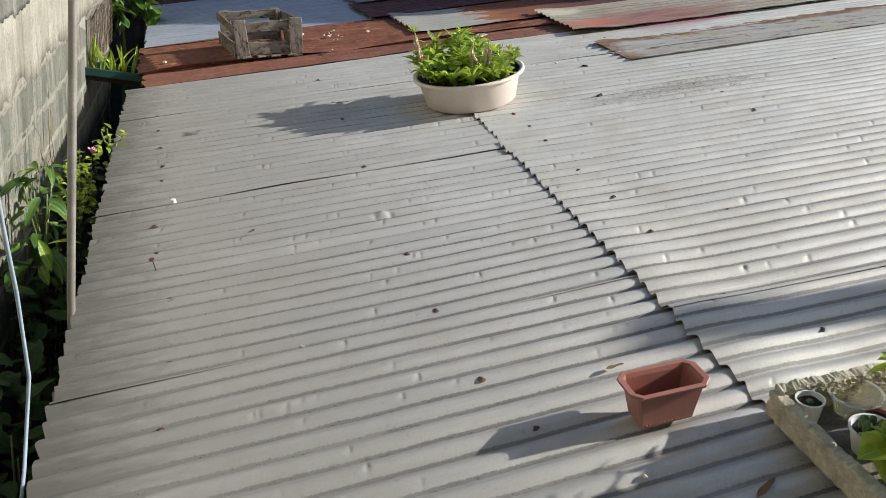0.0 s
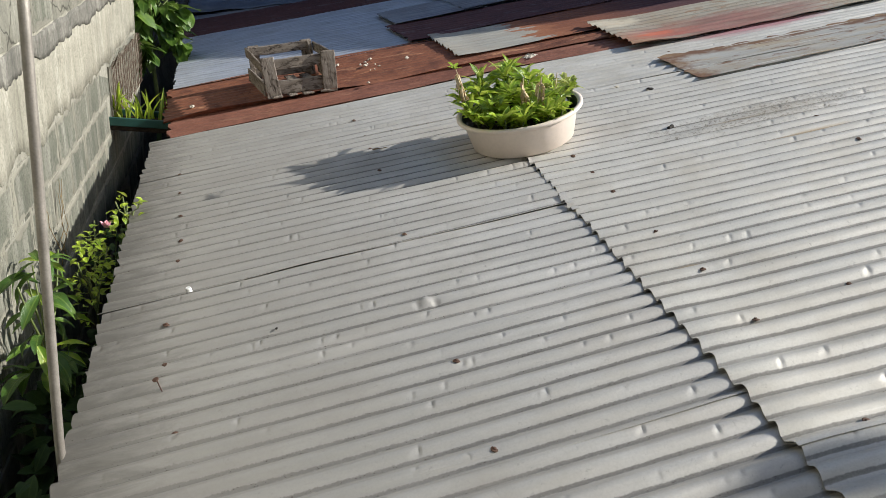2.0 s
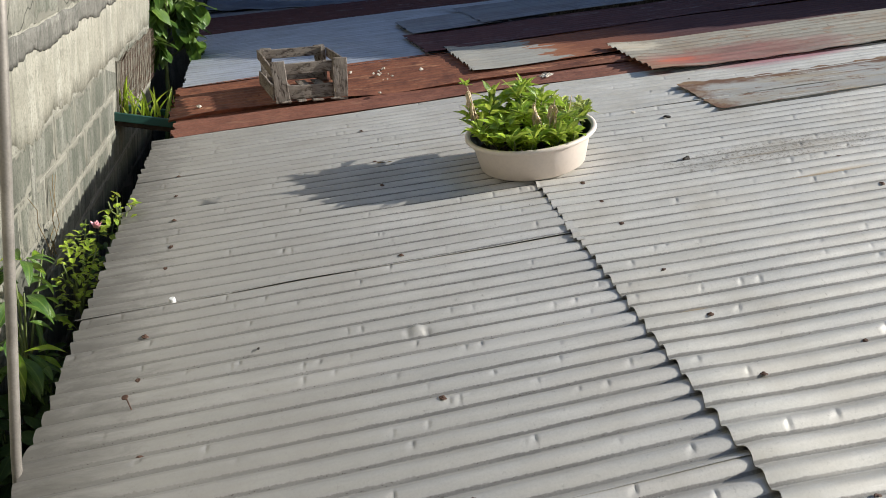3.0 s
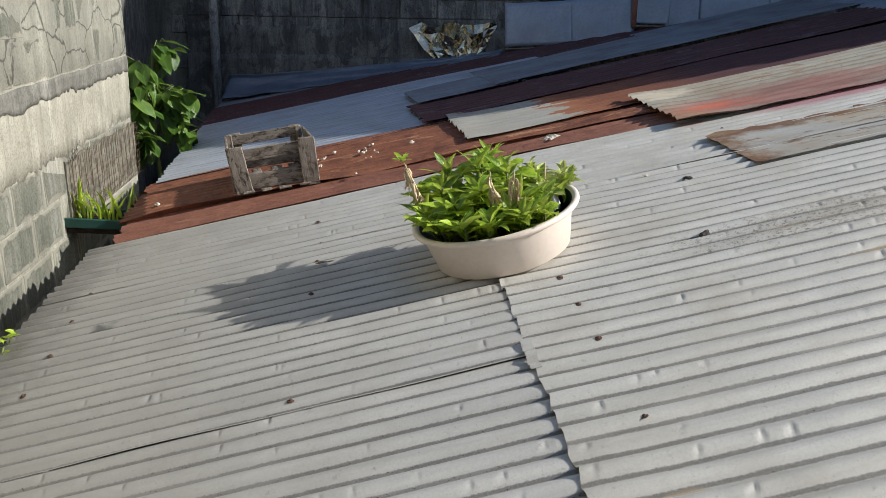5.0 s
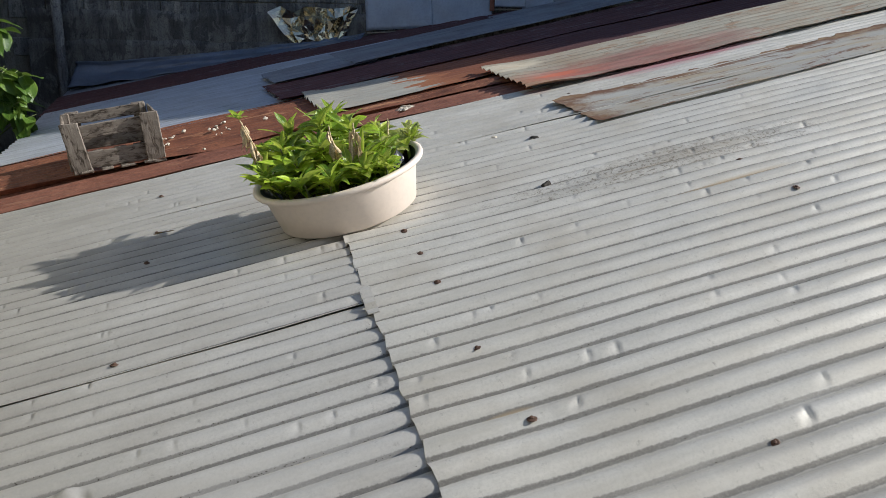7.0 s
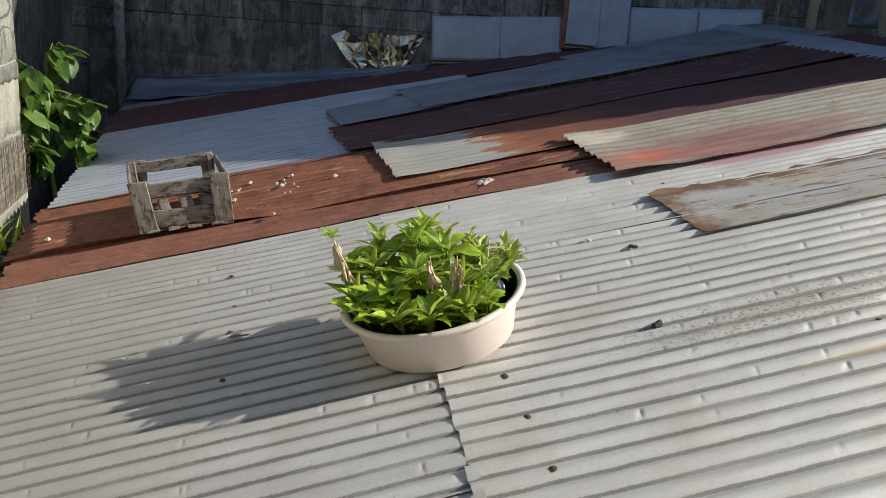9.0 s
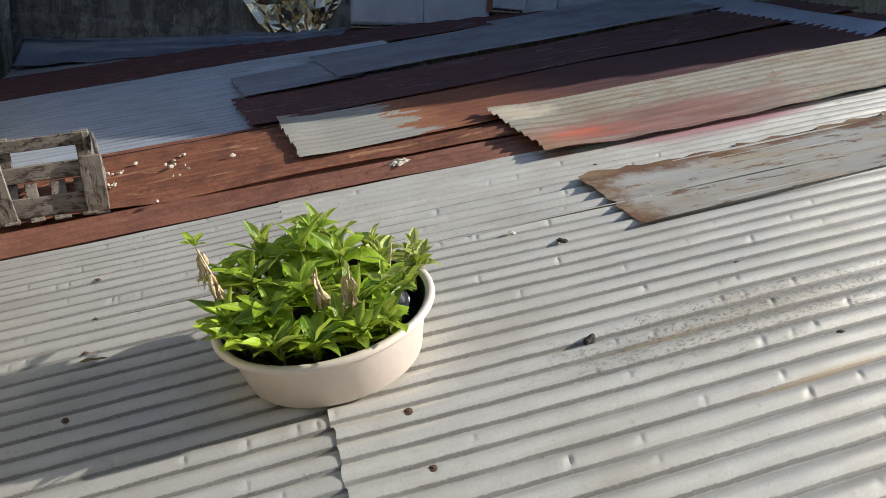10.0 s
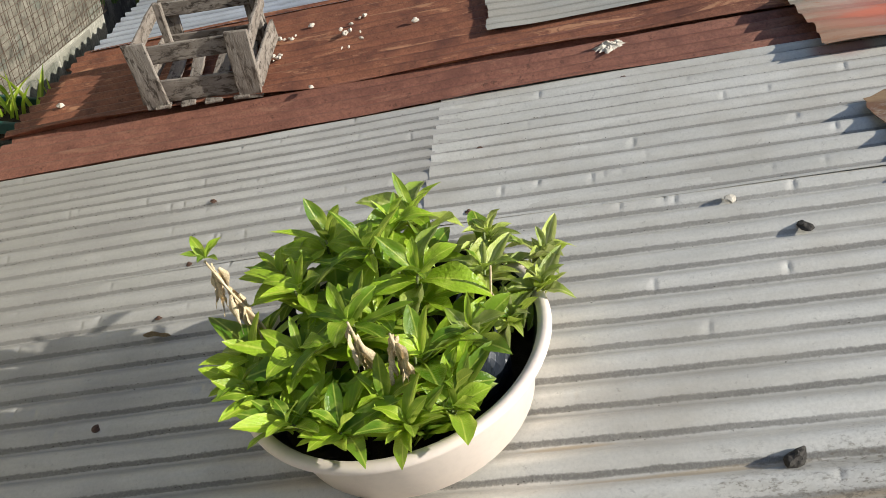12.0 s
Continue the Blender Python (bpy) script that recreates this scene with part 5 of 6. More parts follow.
leafy_plant(ROOF @ pose(-0.18, -2.75, 0.06), 0.12, (0.0, 0.0), 301, 10, 7, 0.10, "green leafy plant in the foam tray", "plants in the foam tray")
leafy_plant(ROOF @ pose(-0.08, -2.62, 0.06), 0.14, (0.0, 0.02), 302, 10, 7, 0.10, "green leafy plant in the foam tray", "plants in the foam tray")
# tall plants added out of view to widen the shadow beside the tray
leafy_plant(ROOF @ pose(-0.16, -2.86, 0.06), 0.24, (-0.02, 0.0), 304, 11, 12, 0.12, "tall green leafy plant in the foam tray", "plants in the foam tray")
leafy_plant(ROOF @ pose(0.02, -2.70, 0.06), 0.26, (0.0, 0.0), 305, 11, 12, 0.12, "tall green leafy plant in the foam tray", "plants in the foam tray")
leafy_plant(ROOF @ pose(-0.06, -2.82, 0.06), 0.20, (0.0, 0.0), 303, 10, 9, 0.11, "tall green leafy plant in the foam tray", "plants in the foam tray")


# ---- small loose things on the roof ----
def lump(name, label, cat, x, y, z, size, mat, seed, flat=0.7, group=""):
    if z is None:
        z = max(roof_height(x, y + d) - 0.2 * abs(d) for d in (-0.02, -0.01, 0.0, 0.01, 0.02)) + 0.4 * size * flat
    bm = bmesh.new()
    bmesh.ops.create_icosphere(bm, subdivisions=3 if size > 0.015 else 2, radius=size)
    for v in bm.verts:
        v.co *= 1 + 0.6 * noise.noise(v.co * (1.6 / size) * 0.55 + Vector((seed, 0, 0))) + 0.2 * noise.noise(v.co * (2.6 / size) + Vector((0, seed, 0)))
        v.co.z *= flat
    ob = part(name, bm, mat, None)
    ob.matrix_basis = ROOF @ pose(x, y, z, 0, 0, 40 * seed) @ Matrix.Diagonal((1.0 + 0.5 * (seed % 3) / 2, 1.0 - 0.3 * (seed % 2), 1.0, 1.0))
    return tagged(ob, label, cat, group)


lump("stone", "dark rough lump of stone on the pale sheet", "stone", 0.540, 0.098, None, 0.0195, STONE, 1, 0.72)
lump("white_crumb", "crumpled whitish scrap on the pale sheet", "crumb", 0.630, 0.850, None, 0.013, CHALK, 2, 0.45)
lump("stone", "flat dark stone chip on the pale sheet", "stone", 0.752, 0.706, None, 0.019, STONE, 3, 0.30)
CLUSTERS = ((-0.515, 2.455, 0.035), (-0.79, 2.50, 0.022), (-0.785, 2.305, 0.016))
SINGLES = ((-0.50, 2.27), (-0.46, 2.59), (-0.425, 2.34), (-0.68, 2.61), (-0.47, 2.27), (-0.44, 2.61))
for i in range(25):
    if i < 19:
        x, y, w = CLUSTERS[i % 3]
        x, y = x + rng.gauss(0, w), y + rng.gauss(0, w)
    else:
        x, y = SINGLES[i - 19]
    lump("white_crumb", "whitish dry crumb lying on the rusted sheet", "crumb", x, y, 0.032, rng.uniform(0.005, 0.0105), CHALK, 10 + i, 0.8, "crumbs on the rusted sheet")
lump("white_crumb", "whitish dry crumb lying on the rusted sheet", "crumb", -0.208, 2.43, 0.034, 0.011, CHALK, 41, 0.8, "crumbs on the rusted sheet")
lump("white_crumb", "whitish dry crumb lying on the rusted sheet", "crumb", -1.70, 2.23, 0.034, 0.014, CHALK, 42, 0.8, "crumbs on the rusted sheet")
lump("white_crumb", "whitish curl of debris on the rusted sheet", "crumb", -0.575, 1.94, 0.034, 0.012, CHALK, 43, 0.5, "crumbs on the rusted sheet")
def plaster_splash(m):
    """A dried spatter of plaster: a crusty middle with ragged fingers thrown out."""
    bm = bmesh.new()
    ring, rows = 72, 9
    grid = []
    for j in range(rows + 1):
        line = []
        for i in range(ring):
            a = 2 * math.pi * i / ring
            reach = 0.036 + 0.020 * noise.noise(Vector((math.cos(a) * 1.7, math.sin(a) * 1.7, 4))) + 0.020 * max(0.0, noise.noise(Vector((math.cos(a) * 6, math.sin(a) * 6, 9))))
            r = reach * j / rows
            p = Vector((r * math.cos(a), r * math.sin(a), 0))
            p.z = (0.011 + 0.010 * noise.noise(p * 70) + 0.006 * noise.noise(p * 180)) * (1 - (j / rows) ** 3) - 0.002
            line.append(bm.verts.new(p))
        grid.append(line)
    for p, q in zip(grid, grid[1:]):
        for i in range(ring):
            bm.faces.new((p[i], p[(i + 1) % ring], q[(i + 1) % ring], q[i]))
    bmesh.ops.remove_doubles(bm, verts=bm.verts, dist=1e-5)
    ob = part("plaster_splash", bm, CHALK, None)
    ob.matrix_basis = m
    return tagged(ob, "pale dried splash of plaster on the rust", "splash")


plaster_splash(ROOF @ pose(0.487, 1.835, 0.024, 0, 0, 30) @ Matrix.Diagonal((1.25, 1.15, 1.0, 1.0)))
lump("white_crumb", "tiny white speck on the grey sheet", "crumb", -1.348, -1.73, None, 0.006, CHALK, 71, 0.6, "specks on the grey sheets")
lump("white_crumb", "tiny white speck on the grey sheet", "crumb", -0.725, -2.538, None, 0.006, CHALK, 72, 0.5, "specks on the grey sheets")
lump("stone", "small dark stone chip on the grey sheet", "stone", 0.002, -2.22, None, 0.008, STONE, 73, 0.5)
lump("stone", "small dark stone chip on the grey sheet", "stone", -1.397, -0.855, None, 0.004, STONE, 74, 0.6)


def bottle_cap():
    p = thing("bottle_cap", ROOF @ pose(-1.68, -0.437, roof_height(-1.68, -0.437) - 0.001, 3, -2, 20) @ Matrix.Scale(0.85, 4), "small white plastic cap lying by the sheet lap", "bottle cap")
    bm = bmesh.new()
    lathe(bm, [(0.0, 0.026), (0.0105, 0.026), (0.0125, 0.0235), (0.0128, 0.0), (0.0112, 0.0), (0.0105, 0.022), (0.0, 0.023)], 24)
    part("shell", bm, WHITE, p, smooth=False)


bottle_cap()


def twig(x, y, length, turn, label, seed):
    rng = random.Random(seed)
    p = thing("dry_leaf_litter", ROOF @ pose(x, y, 0.017, 0, 0, turn), label, "dead leaf", "dead leaves on the roof")
    for i in range(1):
        leaf = put_leaf(LITTER, p, (0.01 * i, 0.004 * i, 0), rng.uniform(-12, 12) + 20 * i, 0, length, rng, "dry_leaf", 8)
        leaf.matrix_basis = Matrix.Diagonal((1, 0.7, 0.3, 1)) @ leaf.matrix_basis


twig(-0.80, 0.66, 0.085, -8, "dry curled leaf on the sheet in the tub's shade", 1)
twig(-0.55, -2.68, 0.075, 10, "dry curled brown leaf near the pot", 2)
twig(-0.62, -2.16, 0.055, 5, "small dry leaf behind the pot", 3)
twig(-1.0, -2.55, 0.04, -20, "crumbled dry leaf on the sheet", 4)


# ---- along the west wall ----
def pole():
    p = thing("metal_pole", pose(-1.975, -1.21, 1.2), "upright weathered metal pole at the eave", "pole")
    bm = tube(bmesh.new(), [(0, 0, 0), (0.005, 0, 0.8), (0.012, 0.0, 1.36), (0.042, 0, 2.2), (0.075, 0, 3.2)], 0.0125, 12)
    part("shaft", bm, STEEL, p, smooth=True)


pole()


def hose():
    p = thing("hose", pose(0, 0, 0), "thin pale blue hose hanging beside the eave", "hose")
    pts = [(-2.02, -2.06, 3.6), (-2.01, -2.05, 3.25), (-2.0, -2.02, 3.08), (-1.99, -1.98, 2.92), (-1.98, -1.95, 2.70), (-1.99, -2.02, 2.50), (-2.02, -2.1, 2.2), (-2.0, -2.1, 1.6)]
    part("tube", tube(bmesh.new(), pts, 0.0045, 8), BLUE_HOSE, p, smooth=True)


hose()


def wire_panel():
    p = thing("wire_mesh", WEST @ pose(WEST_X + 0.035, 2.35, 2.62), "rusty wire mesh fixed on the block wall", "wire mesh")
    w, h = 1.44, 0.37
    bm = bmesh.new()
    box(bm, (0.012, w, h), pose(-0.025, w / 2, h / 2))
    bmesh.ops.subdivide_edges(bm, edges=[e for e in bm.edges if e.calc_length() > 0.3], cuts=24, use_grid_fill=True)
    for v in bm.verts:
        v.co.x += 0.012 * noise.noise(v.co * 14)
        if abs(v.co.z - h / 2) > h / 2 - 0.03:
            v.co.z += 0.03 * noise.noise(v.co * 5)
    part("rubble_infill", bm, RUBBLE, p, "rough brown infill behind the mesh")
    for i in range(43):
        y = w * i / 42
        part("wire", tube(bmesh.new(), [(0.004 * math.sin(i), y, 0), (0.012 * math.sin(2 * i), y + 0.008 * math.sin(3 * i), h / 2), (0, y + 0.004 * math.sin(5 * i), h + 0.012 * (1 + math.sin(7 * i)))], 0.0015, 5), WIRE, p)
    for i in range(10):
        z = h * i / 9
        part("wire", tube(bmesh.new(), [(0.004, 0, z), (0.010 * math.sin(i), w / 2, z + 0.01 * math.sin(5 * i)), (0.004, w + 0.015 * (1 + math.sin(4 * i)), z)], 0.0015, 5), WIRE, p)
    for i in range(5):
        y = 0.02 + 0.03 * i
        part("wire", tube(bmesh.new(), [(0.0, y, h - 0.01), (0.03, y - 0.03 - 0.01 * i, h + 0.05), (0.05 + 0.01 * math.sin(3 * i), y - 0.08 + 0.03 * math.sin(2 * i), h + 0.09 + 0.02 * math.sin(5 * i))], 0.0013, 5), WIRE, p, "loose bent wire end")


wire_panel()


def trough():
    p = thing("green_trough", pose(-2.015, 2.41, 2.60), "dark green trough between the wall and the eave", "planter")
    bm = bmesh.new()
    box(bm, (0.42, 0.02, 0.055), pose(0, -0.13, 0.065, 0, 4, 0), 0.004)
    part("front", bm, GREEN_PAINT, p)
    bm = bmesh.new()
    box(bm, (0.42, 0.02, 0.09), pose(0, 0.13, 0.05, 0, 4, 0), 0.004)
    part("back", bm, GREEN_PAINT, p)
    for sx in (-1, 1):
        part("end", box(bmesh.new(), (0.02, 0.24, 0.09), pose(sx * 0.20, 0, 0.05 - sx * 0.011), 0.004), GREEN_PAINT, p)
    part("soil", box(bmesh.new(), (0.38, 0.24, 0.05), pose(0, 0, 0.03, 0, 4, 0)), SOIL, p)
    part("bracket", box(bmesh.new(), (0.02, 0.02, 0.3), pose(-0.19, -0.12, -0.14), 0.003), GREEN_PAINT, p)


trough()


def lily(m, count, seed, label):
    rng = random.Random(seed)
    p = thing("lily_plant", m, label, "plant", "blade-leaved plants")
    for i in range(count):
        put_leaf(BLADE, p, (rng.uniform(-0.1, 0.1), rng.uniform(-0.08, 0.08), 0), rng.uniform(0, 360), rng.uniform(55, 88), rng.uniform(0.18, 0.32), rng)


lily(pose(-2.09, 2.42, 2.64), 14, 1, "yellow-green blade-leaved plant in the trough")
lily(pose(-1.93, 2.45, 2.60), 9, 2, "dark green blade-leaved plant at the trough's end")


def shrub(m, radius, height, count, length, meshes, seed, label, group="", bias=0.0):
    """Several stems with leaves spread through an uneven crown."""
    rng = random.Random(seed)
    p = thing("shrub", m, label, "plant", group)
    for s in range(5):
        a = rng.uniform(0, 6.28)
        tip = Vector((radius[0] * 0.8 * math.cos(a), radius[1] * 0.8 * math.sin(a), height * rng.uniform(0.7, 1.0)))
        stem_part(p, [Vector((0.1 * tip.x, 0.1 * tip.y, -m.translation.z)), tip * 0, tip * 0.4 + Vector((0, 0, 0.05)), tip * 0.75, tip], 0.006)
    for i in range(count):
        a, r, z = rng.uniform(0, 6.28), math.sqrt(rng.random()), rng.random()
        wide = 0.55 + 0.45 * math.sin(math.pi * min(1, z + 0.15))
        at = Vector((radius[0] * r * wide * math.cos(a), radius[1] * r * wide * math.sin(a), height * (0.1 + 0.9 * z)))
        put_leaf(meshes, p, at, math.degrees(a) + rng.uniform(-60, 60), rng.uniform(-30, 40) + bias, length * rng.uniform(0.7, 1.25), rng)
    return p


shrub(pose(-2.16, -0.25, 2.2), (0.055, 0.36), 0.52, 60, 0.15, LONG + LANCE[3:4], 11, "long-leaved plant growing up beside the eave", "plants along the wall", -22)
shrub(pose(-2.07, 0.32, 2.22), (0.08, 0.30), 0.38, 190, 0.036, SMALL, 12, "small-leaved rose bush beside the eave", "plants along the wall")
shrub(pose(-2.10, 1.25, 1.95), (0.07, 0.4), 0.34, 60, 0.075, BROAD, 13, "low green shrub in the gap beside the eave", "plants along the wall")
shrub(pose(-1.93, 0.52, 2.50), (0.09, 0.09), 0.20, 34, 0.045, SMALL, 14, "leafy sprig reaching over the roof edge", "plants along the wall")
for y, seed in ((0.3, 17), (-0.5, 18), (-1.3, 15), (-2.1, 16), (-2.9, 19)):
    shrub(pose(-2.13, y, 1.25), (0.09, 0.5), {0.3: 0.85, -0.5: 1.1, -1.3: 1.08}.get(y, 0.95), 110, 0.13, SHADE, seed, "shrub in the shaded gap, leaves darkened for the shade", "plants along the wall")


def rose(m):
    p = thing("rose_flower", m, "small pink rose bloom on the bush", "flower")
    rng = random.Random(3)
    petal = leaf_mesh("petal", PINK, 0.9, -0.6, 0.5, 0.1, 0.6, 90, 4)
    for i in range(11):
        put_leaf([petal], p, (0, 0, 0), 137.5 * i, 75 - 6 * i, 0.022 + 0.001 * i, rng, "petal")


rose(pose(-2.0, 0.33, 2.62))


def dry_vine():
    p = thing("dry_vine", WEST @ pose(WEST_X + 0.02, 0.55, 2.45), "dry orange-brown vine strands clinging to the wall", "vine")
    rng = random.Random(6)
    for i in range(4):
        y, z = rng.uniform(-0.06, 0.06), 0.0
        pts = []
        for k in range(7):
            pts.append((0.012 + rng.uniform(0, 0.02), y, z))
            y += rng.uniform(-0.06, 0.06)
            z += rng.uniform(0.03, 0.08)
        part("strand", tube(bmesh.new(), pts, 0.0022, 5, 0.5), LITTER_BROWN, p, smooth=True)


dry_vine()


def small_tree():
    p = thing("small_tree", pose(-2.02, 4.12, 1.48), "leafy young tree with large drooping leaves by the wall's end", "tree")
    rng = random.Random(21)
    part("trunk", tube(bmesh.new(), [(0, 0.1, -1.4), (-0.02, 0.08, 0.2), (0.03, 0.04, 0.9), (0.0, 0.0, 1.4), (0.03, 0, 2.1)], 0.028, 10, 0.4), STEM, p, smooth=True)
    for i in range(38):
        z = rng.uniform(1.32, 2.1)
        a = rng.uniform(0, 6.28)
        reach = rng.uniform(0.12, 0.36) * (1.0 if z < 1.95 else 0.6)
        tip = Vector((reach * math.cos(a), 0.9 * reach * math.sin(a), z + 0.08))
        root = Vector((0.01, 0.01, z - 0.12))
        limb = part("limb", tube(bmesh.new(), [root, root.lerp(tip, 0.5) + Vector((0, 0, 0.03)), tip], 0.006, 6, 0.5), STEM, p, smooth=True)
        for k in range(8):
            at = root.lerp(tip, rng.uniform(0.5, 1.0))
            put_leaf(BROAD, limb, at, math.degrees(a) + rng.uniform(-95, 95), rng.uniform(-78, 0), rng.uniform(0.16, 0.25), rng)


small_tree()

# ---- along the north wall ----
def draped(name, label, cat, w, h, m, mat, seed, crumple=0.02, cuts=26, lean=0.0, fold=0.0, rag=0.025):
    """A thin sheet hung on the wall, creased and uneven at its edges."""
    bm = bmesh.new()
    bmesh.ops.create_grid(bm, x_segments=cuts, y_segments=max(6, int(cuts * h / w)), size=0.5)
    for v in bm.verts:
        x, y = v.co.x, v.co.y
        sh = Vector((seed, 0, 0))
        k = noise.noise(Vector((x * w * 5, y * h * 5, 0)) + sh) + 0.5 * abs(noise.noise(Vector((x * w * 13, y * h * 13, 2)) + sh))
        e = rag * noise.noise(Vector((x * w * 4, y * 3, 5)) + sh)
        v.co = Vector((x * w + e, lean * (0.5 - y) * h + crumple * k + fold * math.sin(16 * x * w), y * h + (e if abs(y) > 0.45 else 0)))
    ob = part(name, bm, mat, None, smooth=crumple < 0.06)
    mod = ob.modifiers.new("thickness", 'SOLIDIFY')
    mod.thickness = 0.002
    ob.matrix_basis = m
    return tagged(ob, label, cat) if label else ob


def north(x, z, out=0.02):
    """A place on the north wall: along it, height, and how far in front."""
    return NORTH @ pose(x, -out, z)


def tarpaulin():
    """One long sheet of plastic laid over the foot of the wall, creased along its length, that narrows to one end."""
    verts, faces, nx, nz = [], [], 120, 16
    for i in range(nx + 1):
        u = i / nx
        x = -2.90 + 3.0 * u
        top = 3.23 + 0.33 * u ** 1.3 + 0.03 * noise.noise(Vector((x * 3, 1, 0)))
        low = 2.99 + 0.50 * u ** 1.15 + 0.018 * noise.noise(Vector((x * 4, 5, 0)))
        for j in range(nz + 1):
            t = j / nz
            crease = 0.05 * noise.noise(Vector((x * 1.1, t * 4.5, 3))) + 0.022 * abs(noise.noise(Vector((x * 5, t * 9, 7))))
            verts.append((x - 0.03 * (1 - t), -0.10 - 0.20 * (1 - t) ** 1.5 + crease, low + (top - low) * t))
    for i in range(nx):
        for j in range(nz):
            a = i * (nz + 1) + j
            faces.append((a, a + nz + 1, a + nz + 2, a + 1))
    ob = new("tarpaulin", mesh_of("tarpaulin", verts, faces))
    ob.data.materials.append(TARP)
    ob.modifiers.new("thickness", 'SOLIDIFY').thickness = 0.002
    ob.matrix_basis = NORTH
    tagged(ob, "blue-grey plastic sheeting along the foot of the wall", "tarpaulin")


tarpaulin()


def foil_sheet():
    """Stiff foil crumpled into a few large facets that fan out from its lower edge."""
    rng = random.Random(14)
    nx, nz, w, h = 11, 4, 0.92, 0.32
    bm = bmesh.new()
    rows = []
    for j in range(nz + 1):
        line = []
        for i in range(nx + 1):
            u, t = i / nx, j / nz
            fan = 0.6 + 0.4 * t
            x = w * ((u - 0.5) * fan) + (0.0 if t == 0 else rng.uniform(-0.028, 0.028))
            fold = 0.06 * (1 if i % 2 else -1) * (0.4 + 0.6 * t) * rng.uniform(0.1, 1.2)
            line.append(bm.verts.new((x, fold + rng.uniform(-0.012, 0.012), h * (t - 0.5) + rng.uniform(-0.018, 0.018) + 0.03 * noise.noise(Vector((u * 5, t, 4))))))
        rows.append(line)
    for p, q in zip(rows, rows[1:]):
        for i in range(nx):
            a, b, c, d = p[i], p[i + 1], q[i + 1], q[i]
            for f in ((a, b, c), (a, c, d)) if rng.random() < 0.5 else ((a, b, d), (b, c, d)):
                bm.faces.new(f)
    bmesh.ops.subdivide_edges(bm, edges=bm.edges[:], cuts=2, fractal=0.35, seed=3, use_grid_fill=True)
    ob = part("foil_sheet", bm, FOIL, None)
    ob.modifiers.new("thickness", 'SOLIDIFY').thickness = 0.002
    ob.matrix_basis = north(-0.40, 3.64, 0.10) @ pose(0, 0, 0, 0, -3, 0)
    tagged(ob, "crumpled shiny foil sheet fixed on the wall", "foil")


foil_sheet()


def zinc_panel(label, w, h, m, seed):
    """Two lapped zinc sheets that lean on the wall together."""
    p = thing("zinc_panel", m, label, "panel", "zinc panels on the wall")
    for i in range(2):
        s = draped("sheet", "", "", w * 0.53, h - 0.02 * i, pose(w * (0.235 - 0.47 * i), -0.004 * i, 0.008 * i, 0, 0.6 * i, 0), LEAN_ZINC, seed + 7 * i, 0.006, 18, -0.1, 0.0, 0.005)
        s.parent = p
    part("edge_strip", box(bmesh.new(), (w, 0.012, 0.014), pose(0, -0.05 * h - 0.006, -h / 2 - 0.004), 0.003), STEEL, p, "bent lower edge")


zinc_panel("grey zinc panel leaning against the wall", 1.27, 0.44, north(0.74, 3.83, 0.06) @ pose(0, 0, 0, 0, -3.5, 0), 11)
zinc_panel("pale zinc panel leaning against the wall", 0.58, 0.60, north(1.69, 4.12, 0.08), 12)
zinc_panel("grey zinc panel leaning against the wall", 1.26, 0.38, north(2.60, 4.06, 0.06) @ pose(0, 0, 0, 0, -3, 0), 13)
slab("post", "upright wooden post at the end of the wall", (0.07, 0.07, 4.6), NORTH @ pose(3.65, -0.10, 3.3), POST_WOOD)
# never in view; added only for the soft shadow band on the pale sheets
slab("post", "unseen post added to cast a soft shadow band on the roof", (0.17, 0.17, 6.15), pose(5.1, -3.06, 3.07), POST_WOOD)
slab("rust_post", "rusted upright strip on the wall", (0.045, 0.03, 1.2), NORTH @ pose(1.375, -0.09, 4.4), RUST)
draped("sack", "pale sack hanging beyond the post", "sack", 0.6, 0.45, NORTH @ pose(4.32, 0.0, 4.42), TARP, 17, 0.03, 16)
pipe = thing("drain_pipe", pose(-1.86, 6.9, 1.5), "dark upright drain pipe in the corner", "pipe")
part("shaft", tube(bmesh.new(), [(0, 0, 0), (0, 0, 3.0)], 0.05, 14), BLOCK_DARK, pipe, smooth=True)

def ridge_cap():
    p = thing("ridge_cap", ROOF @ pose(3.82, 2.4, 0.03), "bent zinc ridge cap along the top of the roof", "ridge cap")
    verts, faces = [], []
    for i in range(15):
        y = 2.9 * i / 14
        for k, (x, z) in enumerate(((-0.17, 0.0), (-0.09, 0.025), (-0.03, 0.05), (0.0, 0.056), (0.03, 0.05), (0.09, 0.015), (0.17, -0.03))):
            verts.append((x + 0.012 * math.sin(3 * y + k), y, z + 0.006 * math.sin(5 * y + 2 * k)))
    for i in range(14):
        for k in range(6):
            a = i * 7 + k
            faces.append((a, a + 1, a + 8, a + 7))
    ob = part("cap", mesh_of("cap", verts, faces), LEAN_ZINC, p)
    ob.modifiers.new("thickness", 'SOLIDIFY').thickness = 0.002


ridge_cap()

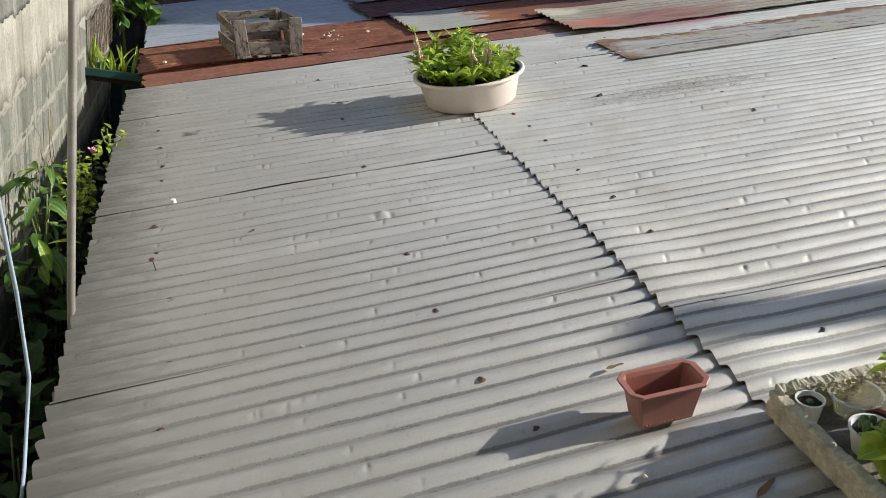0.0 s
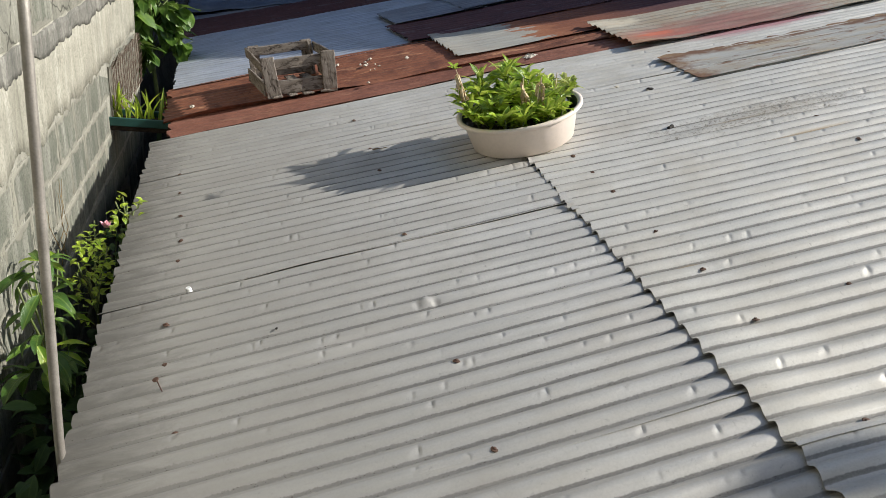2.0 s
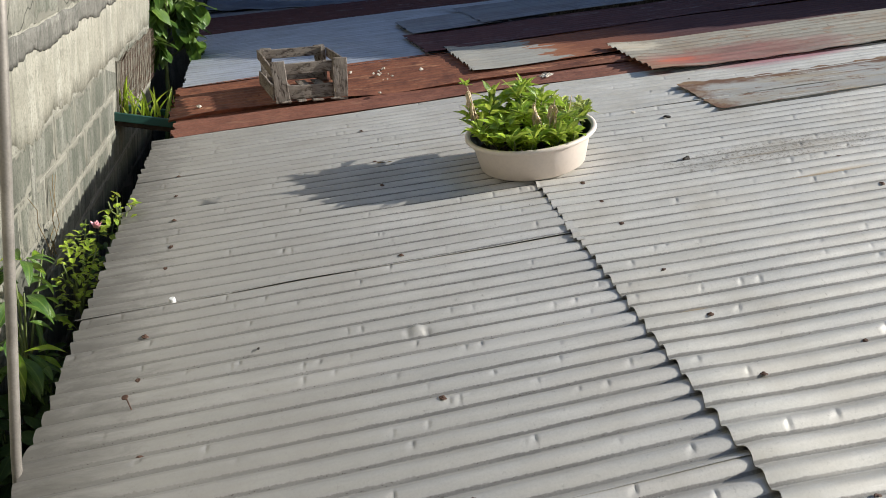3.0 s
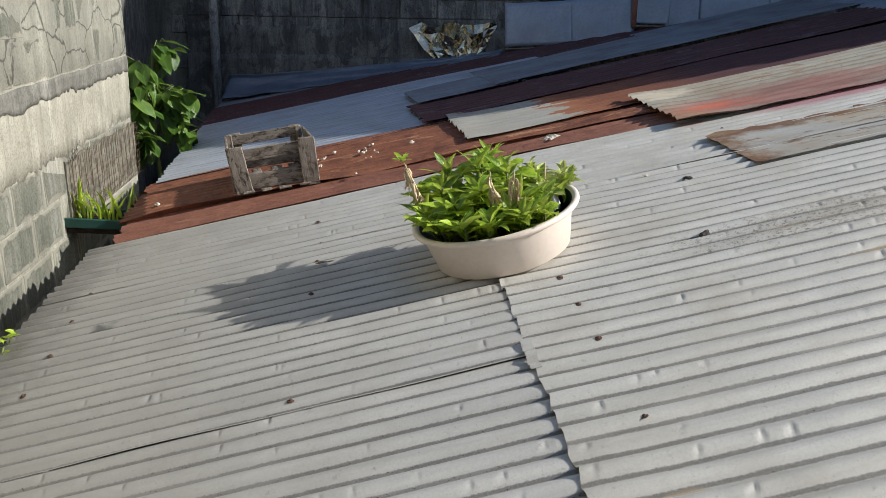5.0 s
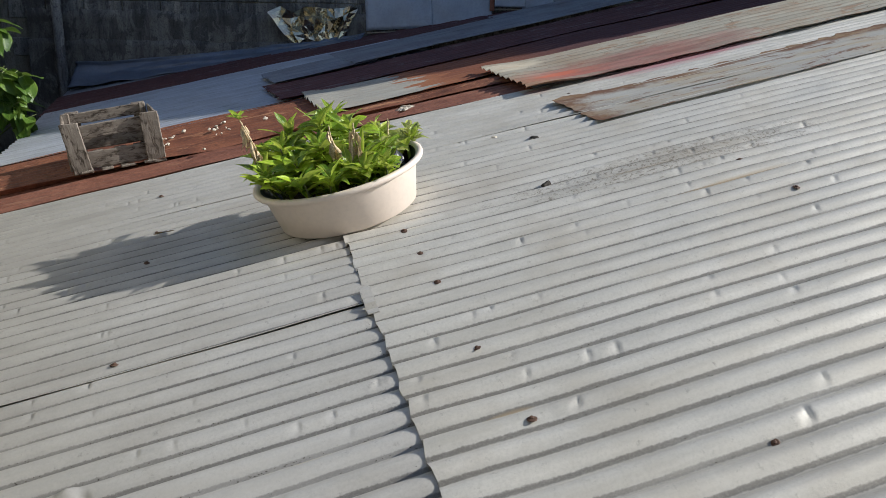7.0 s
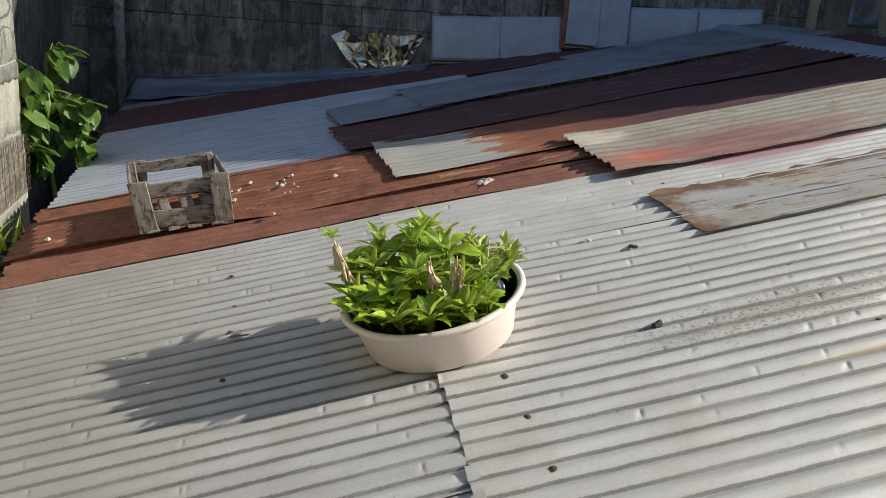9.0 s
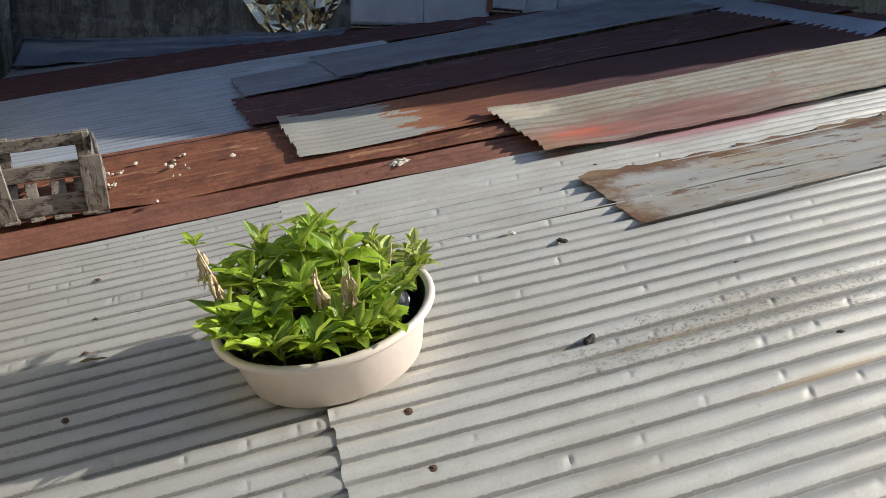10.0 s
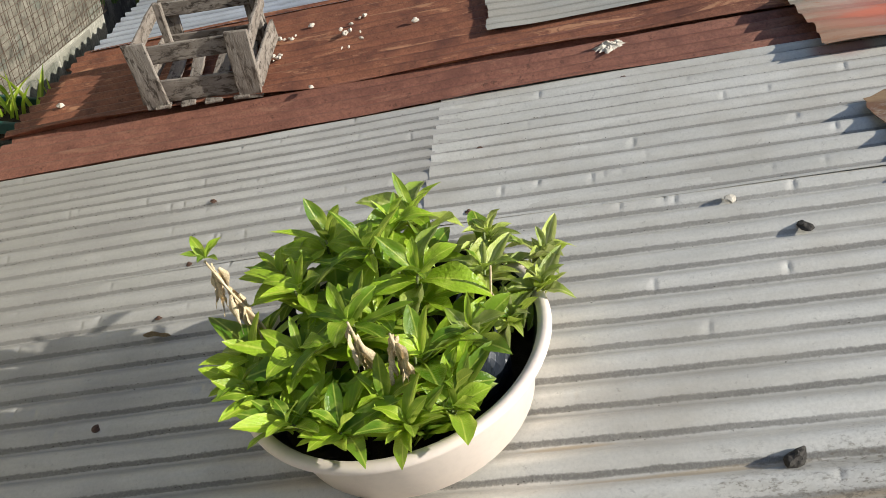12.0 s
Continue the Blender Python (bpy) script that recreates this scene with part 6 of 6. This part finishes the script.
# ---- the blocks of the walls ----
BLOCKS_W = [block_mesh("block", 0.385, 0.182, 0.03, i) for i in range(6)]
for me in BLOCKS_W:
    me.materials.append(BLOCK_SUN)
BLOCKS_N = [block_mesh("block", 0.385, 0.182, 0.03, 50 + i) for i in range(6)]
for me in BLOCKS_N:
    me.materials.append(BLOCK_DARK)
rng = random.Random(8)
inv_w = WEST_MID.inverted()
for c, z in enumerate((1.80, 2.025, 2.25, 2.475, 2.70, 2.92, 3.57, 3.79, 4.01, 4.23, 4.45)):
    for k in range(17):
        y = WEST_END - 0.2 - 0.4 * k - (0.2 if c % 2 else 0.0)
        b = new("block", rng.choice(BLOCKS_W))
        b.parent = wall_w
        b.matrix_basis = inv_w @ pose(WEST_X - 0.004, y, z, 0, 0, 90) @ pose(0, rng.uniform(-0.003, 0.003), 0, 0, rng.uniform(-0.6, 0.6), 0) @ Matrix.Diagonal((1, 1, 1.17, 1))
inv_n = wall_n.matrix_basis.inverted()
for c in range(11):
    z = 2.615 + 0.19 * c
    for k in range(18):
        x = -3.41 + 0.4 * k + (0.2 if c % 2 else 0.0)
        b = new("block", rng.choice(BLOCKS_N))
        b.parent = wall_n
        b.matrix_basis = inv_n @ NORTH @ pose(x, 0.005 + rng.uniform(-0.003, 0.003), z, 0, rng.uniform(-0.6, 0.6), 0)


def plaster_coat(name, label, y0, y1, z0, z1, out, mat, seed, rag):
    """A band of plaster on the west wall with a broken lower edge."""
    n = int((y1 - y0) / 0.014)
    verts, faces = [], []
    for i in range(n + 1):
        y = y0 + (y1 - y0) * i / n
        lo = z0 + rag * (noise.noise(Vector((y * 3, seed, 0))) + 0.55 * noise.noise(Vector((y * 11, seed, 3))) + 0.4 * noise.noise(Vector((y * 32, seed, 5))))
        hi = z1 + 0.3 * rag * noise.noise(Vector((y * 5, seed, 7)))
        for j in range(7):
            t = j / 6
            o = out + 0.0025 * noise.noise(Vector((y * 9, t * 4, seed))) if 0 < j < 6 else -0.02
            verts.append((o, y, lo + (hi - lo) * (0.0 if j == 0 else 1.0 if j == 6 else (j - 0.9) / 4.2)))
    for i in range(n):
        for j in range(6):
            a = i * 7 + j
            faces.append((a, a + 7, a + 8, a + 1))
    ob = part(name, mesh_of(name, verts, faces), mat, wall_w, label)
    ob.matrix_basis = inv_w @ pose(WEST_X, 0, 0)


plaster_coat("plaster_band", "pale lime plaster band", -4.5, WEST_END - 0.01, 3.02, 3.37, 0.0115, PLASTER, 1, 0.075)
plaster_coat("lime_wash", "rough smeared lime coat", -4.5, 0.55, 2.30, 3.05, 0.0085, LIME_COAT, 4, 0.06)
plaster_coat("concrete_beam", "rough dark concrete beam course", -4.5, WEST_END - 0.01, 3.35, 3.455, 0.017, MORTAR, 2, 0.045)
plaster_coat("upper_plaster", "grey cracked plaster over the upper blocks", -4.5, WEST_END - 0.01, 3.44, 4.62, 0.0125, CRACKED, 6, 0.02)


def north_coat(name, label, x0, x1, z0, z1, out, mat, seed, rag):
    """A rough coat of plaster on the north wall with a broken upper edge."""
    nx, nz = int((x1 - x0) / 0.04), 14
    verts, faces = [], []
    for i in range(nx + 1):
        x = x0 + (x1 - x0) * i / nx
        hi = z1 + rag * (noise.noise(Vector((x * 2.5, seed, 0))) + 0.6 * noise.noise(Vector((x * 9, seed, 3))))
        for j in range(nz + 1):
            t = j / nz
            y = -out - 0.02 * noise.noise(Vector((x * 4, t * 6, seed))) - 0.012 * abs(noise.noise(Vector((x * 13, t * 15, seed))))
            verts.append((x, 0.02 if j == nz else y, z0 + (hi - z0) * min(1.0, j / (nz - 1))))
    for i in range(nx):
        for j in range(nz):
            a = i * (nz + 1) + j
            faces.append((a, a + nz + 1, a + nz + 2, a + 1))
    ob = part(name, mesh_of(name, verts, faces), mat, wall_n, label)
    ob.matrix_basis = inv_n @ NORTH


north_coat("sooty_coat", "rough dark plaster with a broken upper edge", -3.4, 0.15, 2.6, 3.755, 0.035, DARK_COAT, 3, 0.05)
north_coat("dark_ledge", "thick dark plaster ledge", -3.4, 0.1, 2.6, 3.46, 0.075, DARK_COAT, 8, 0.03)
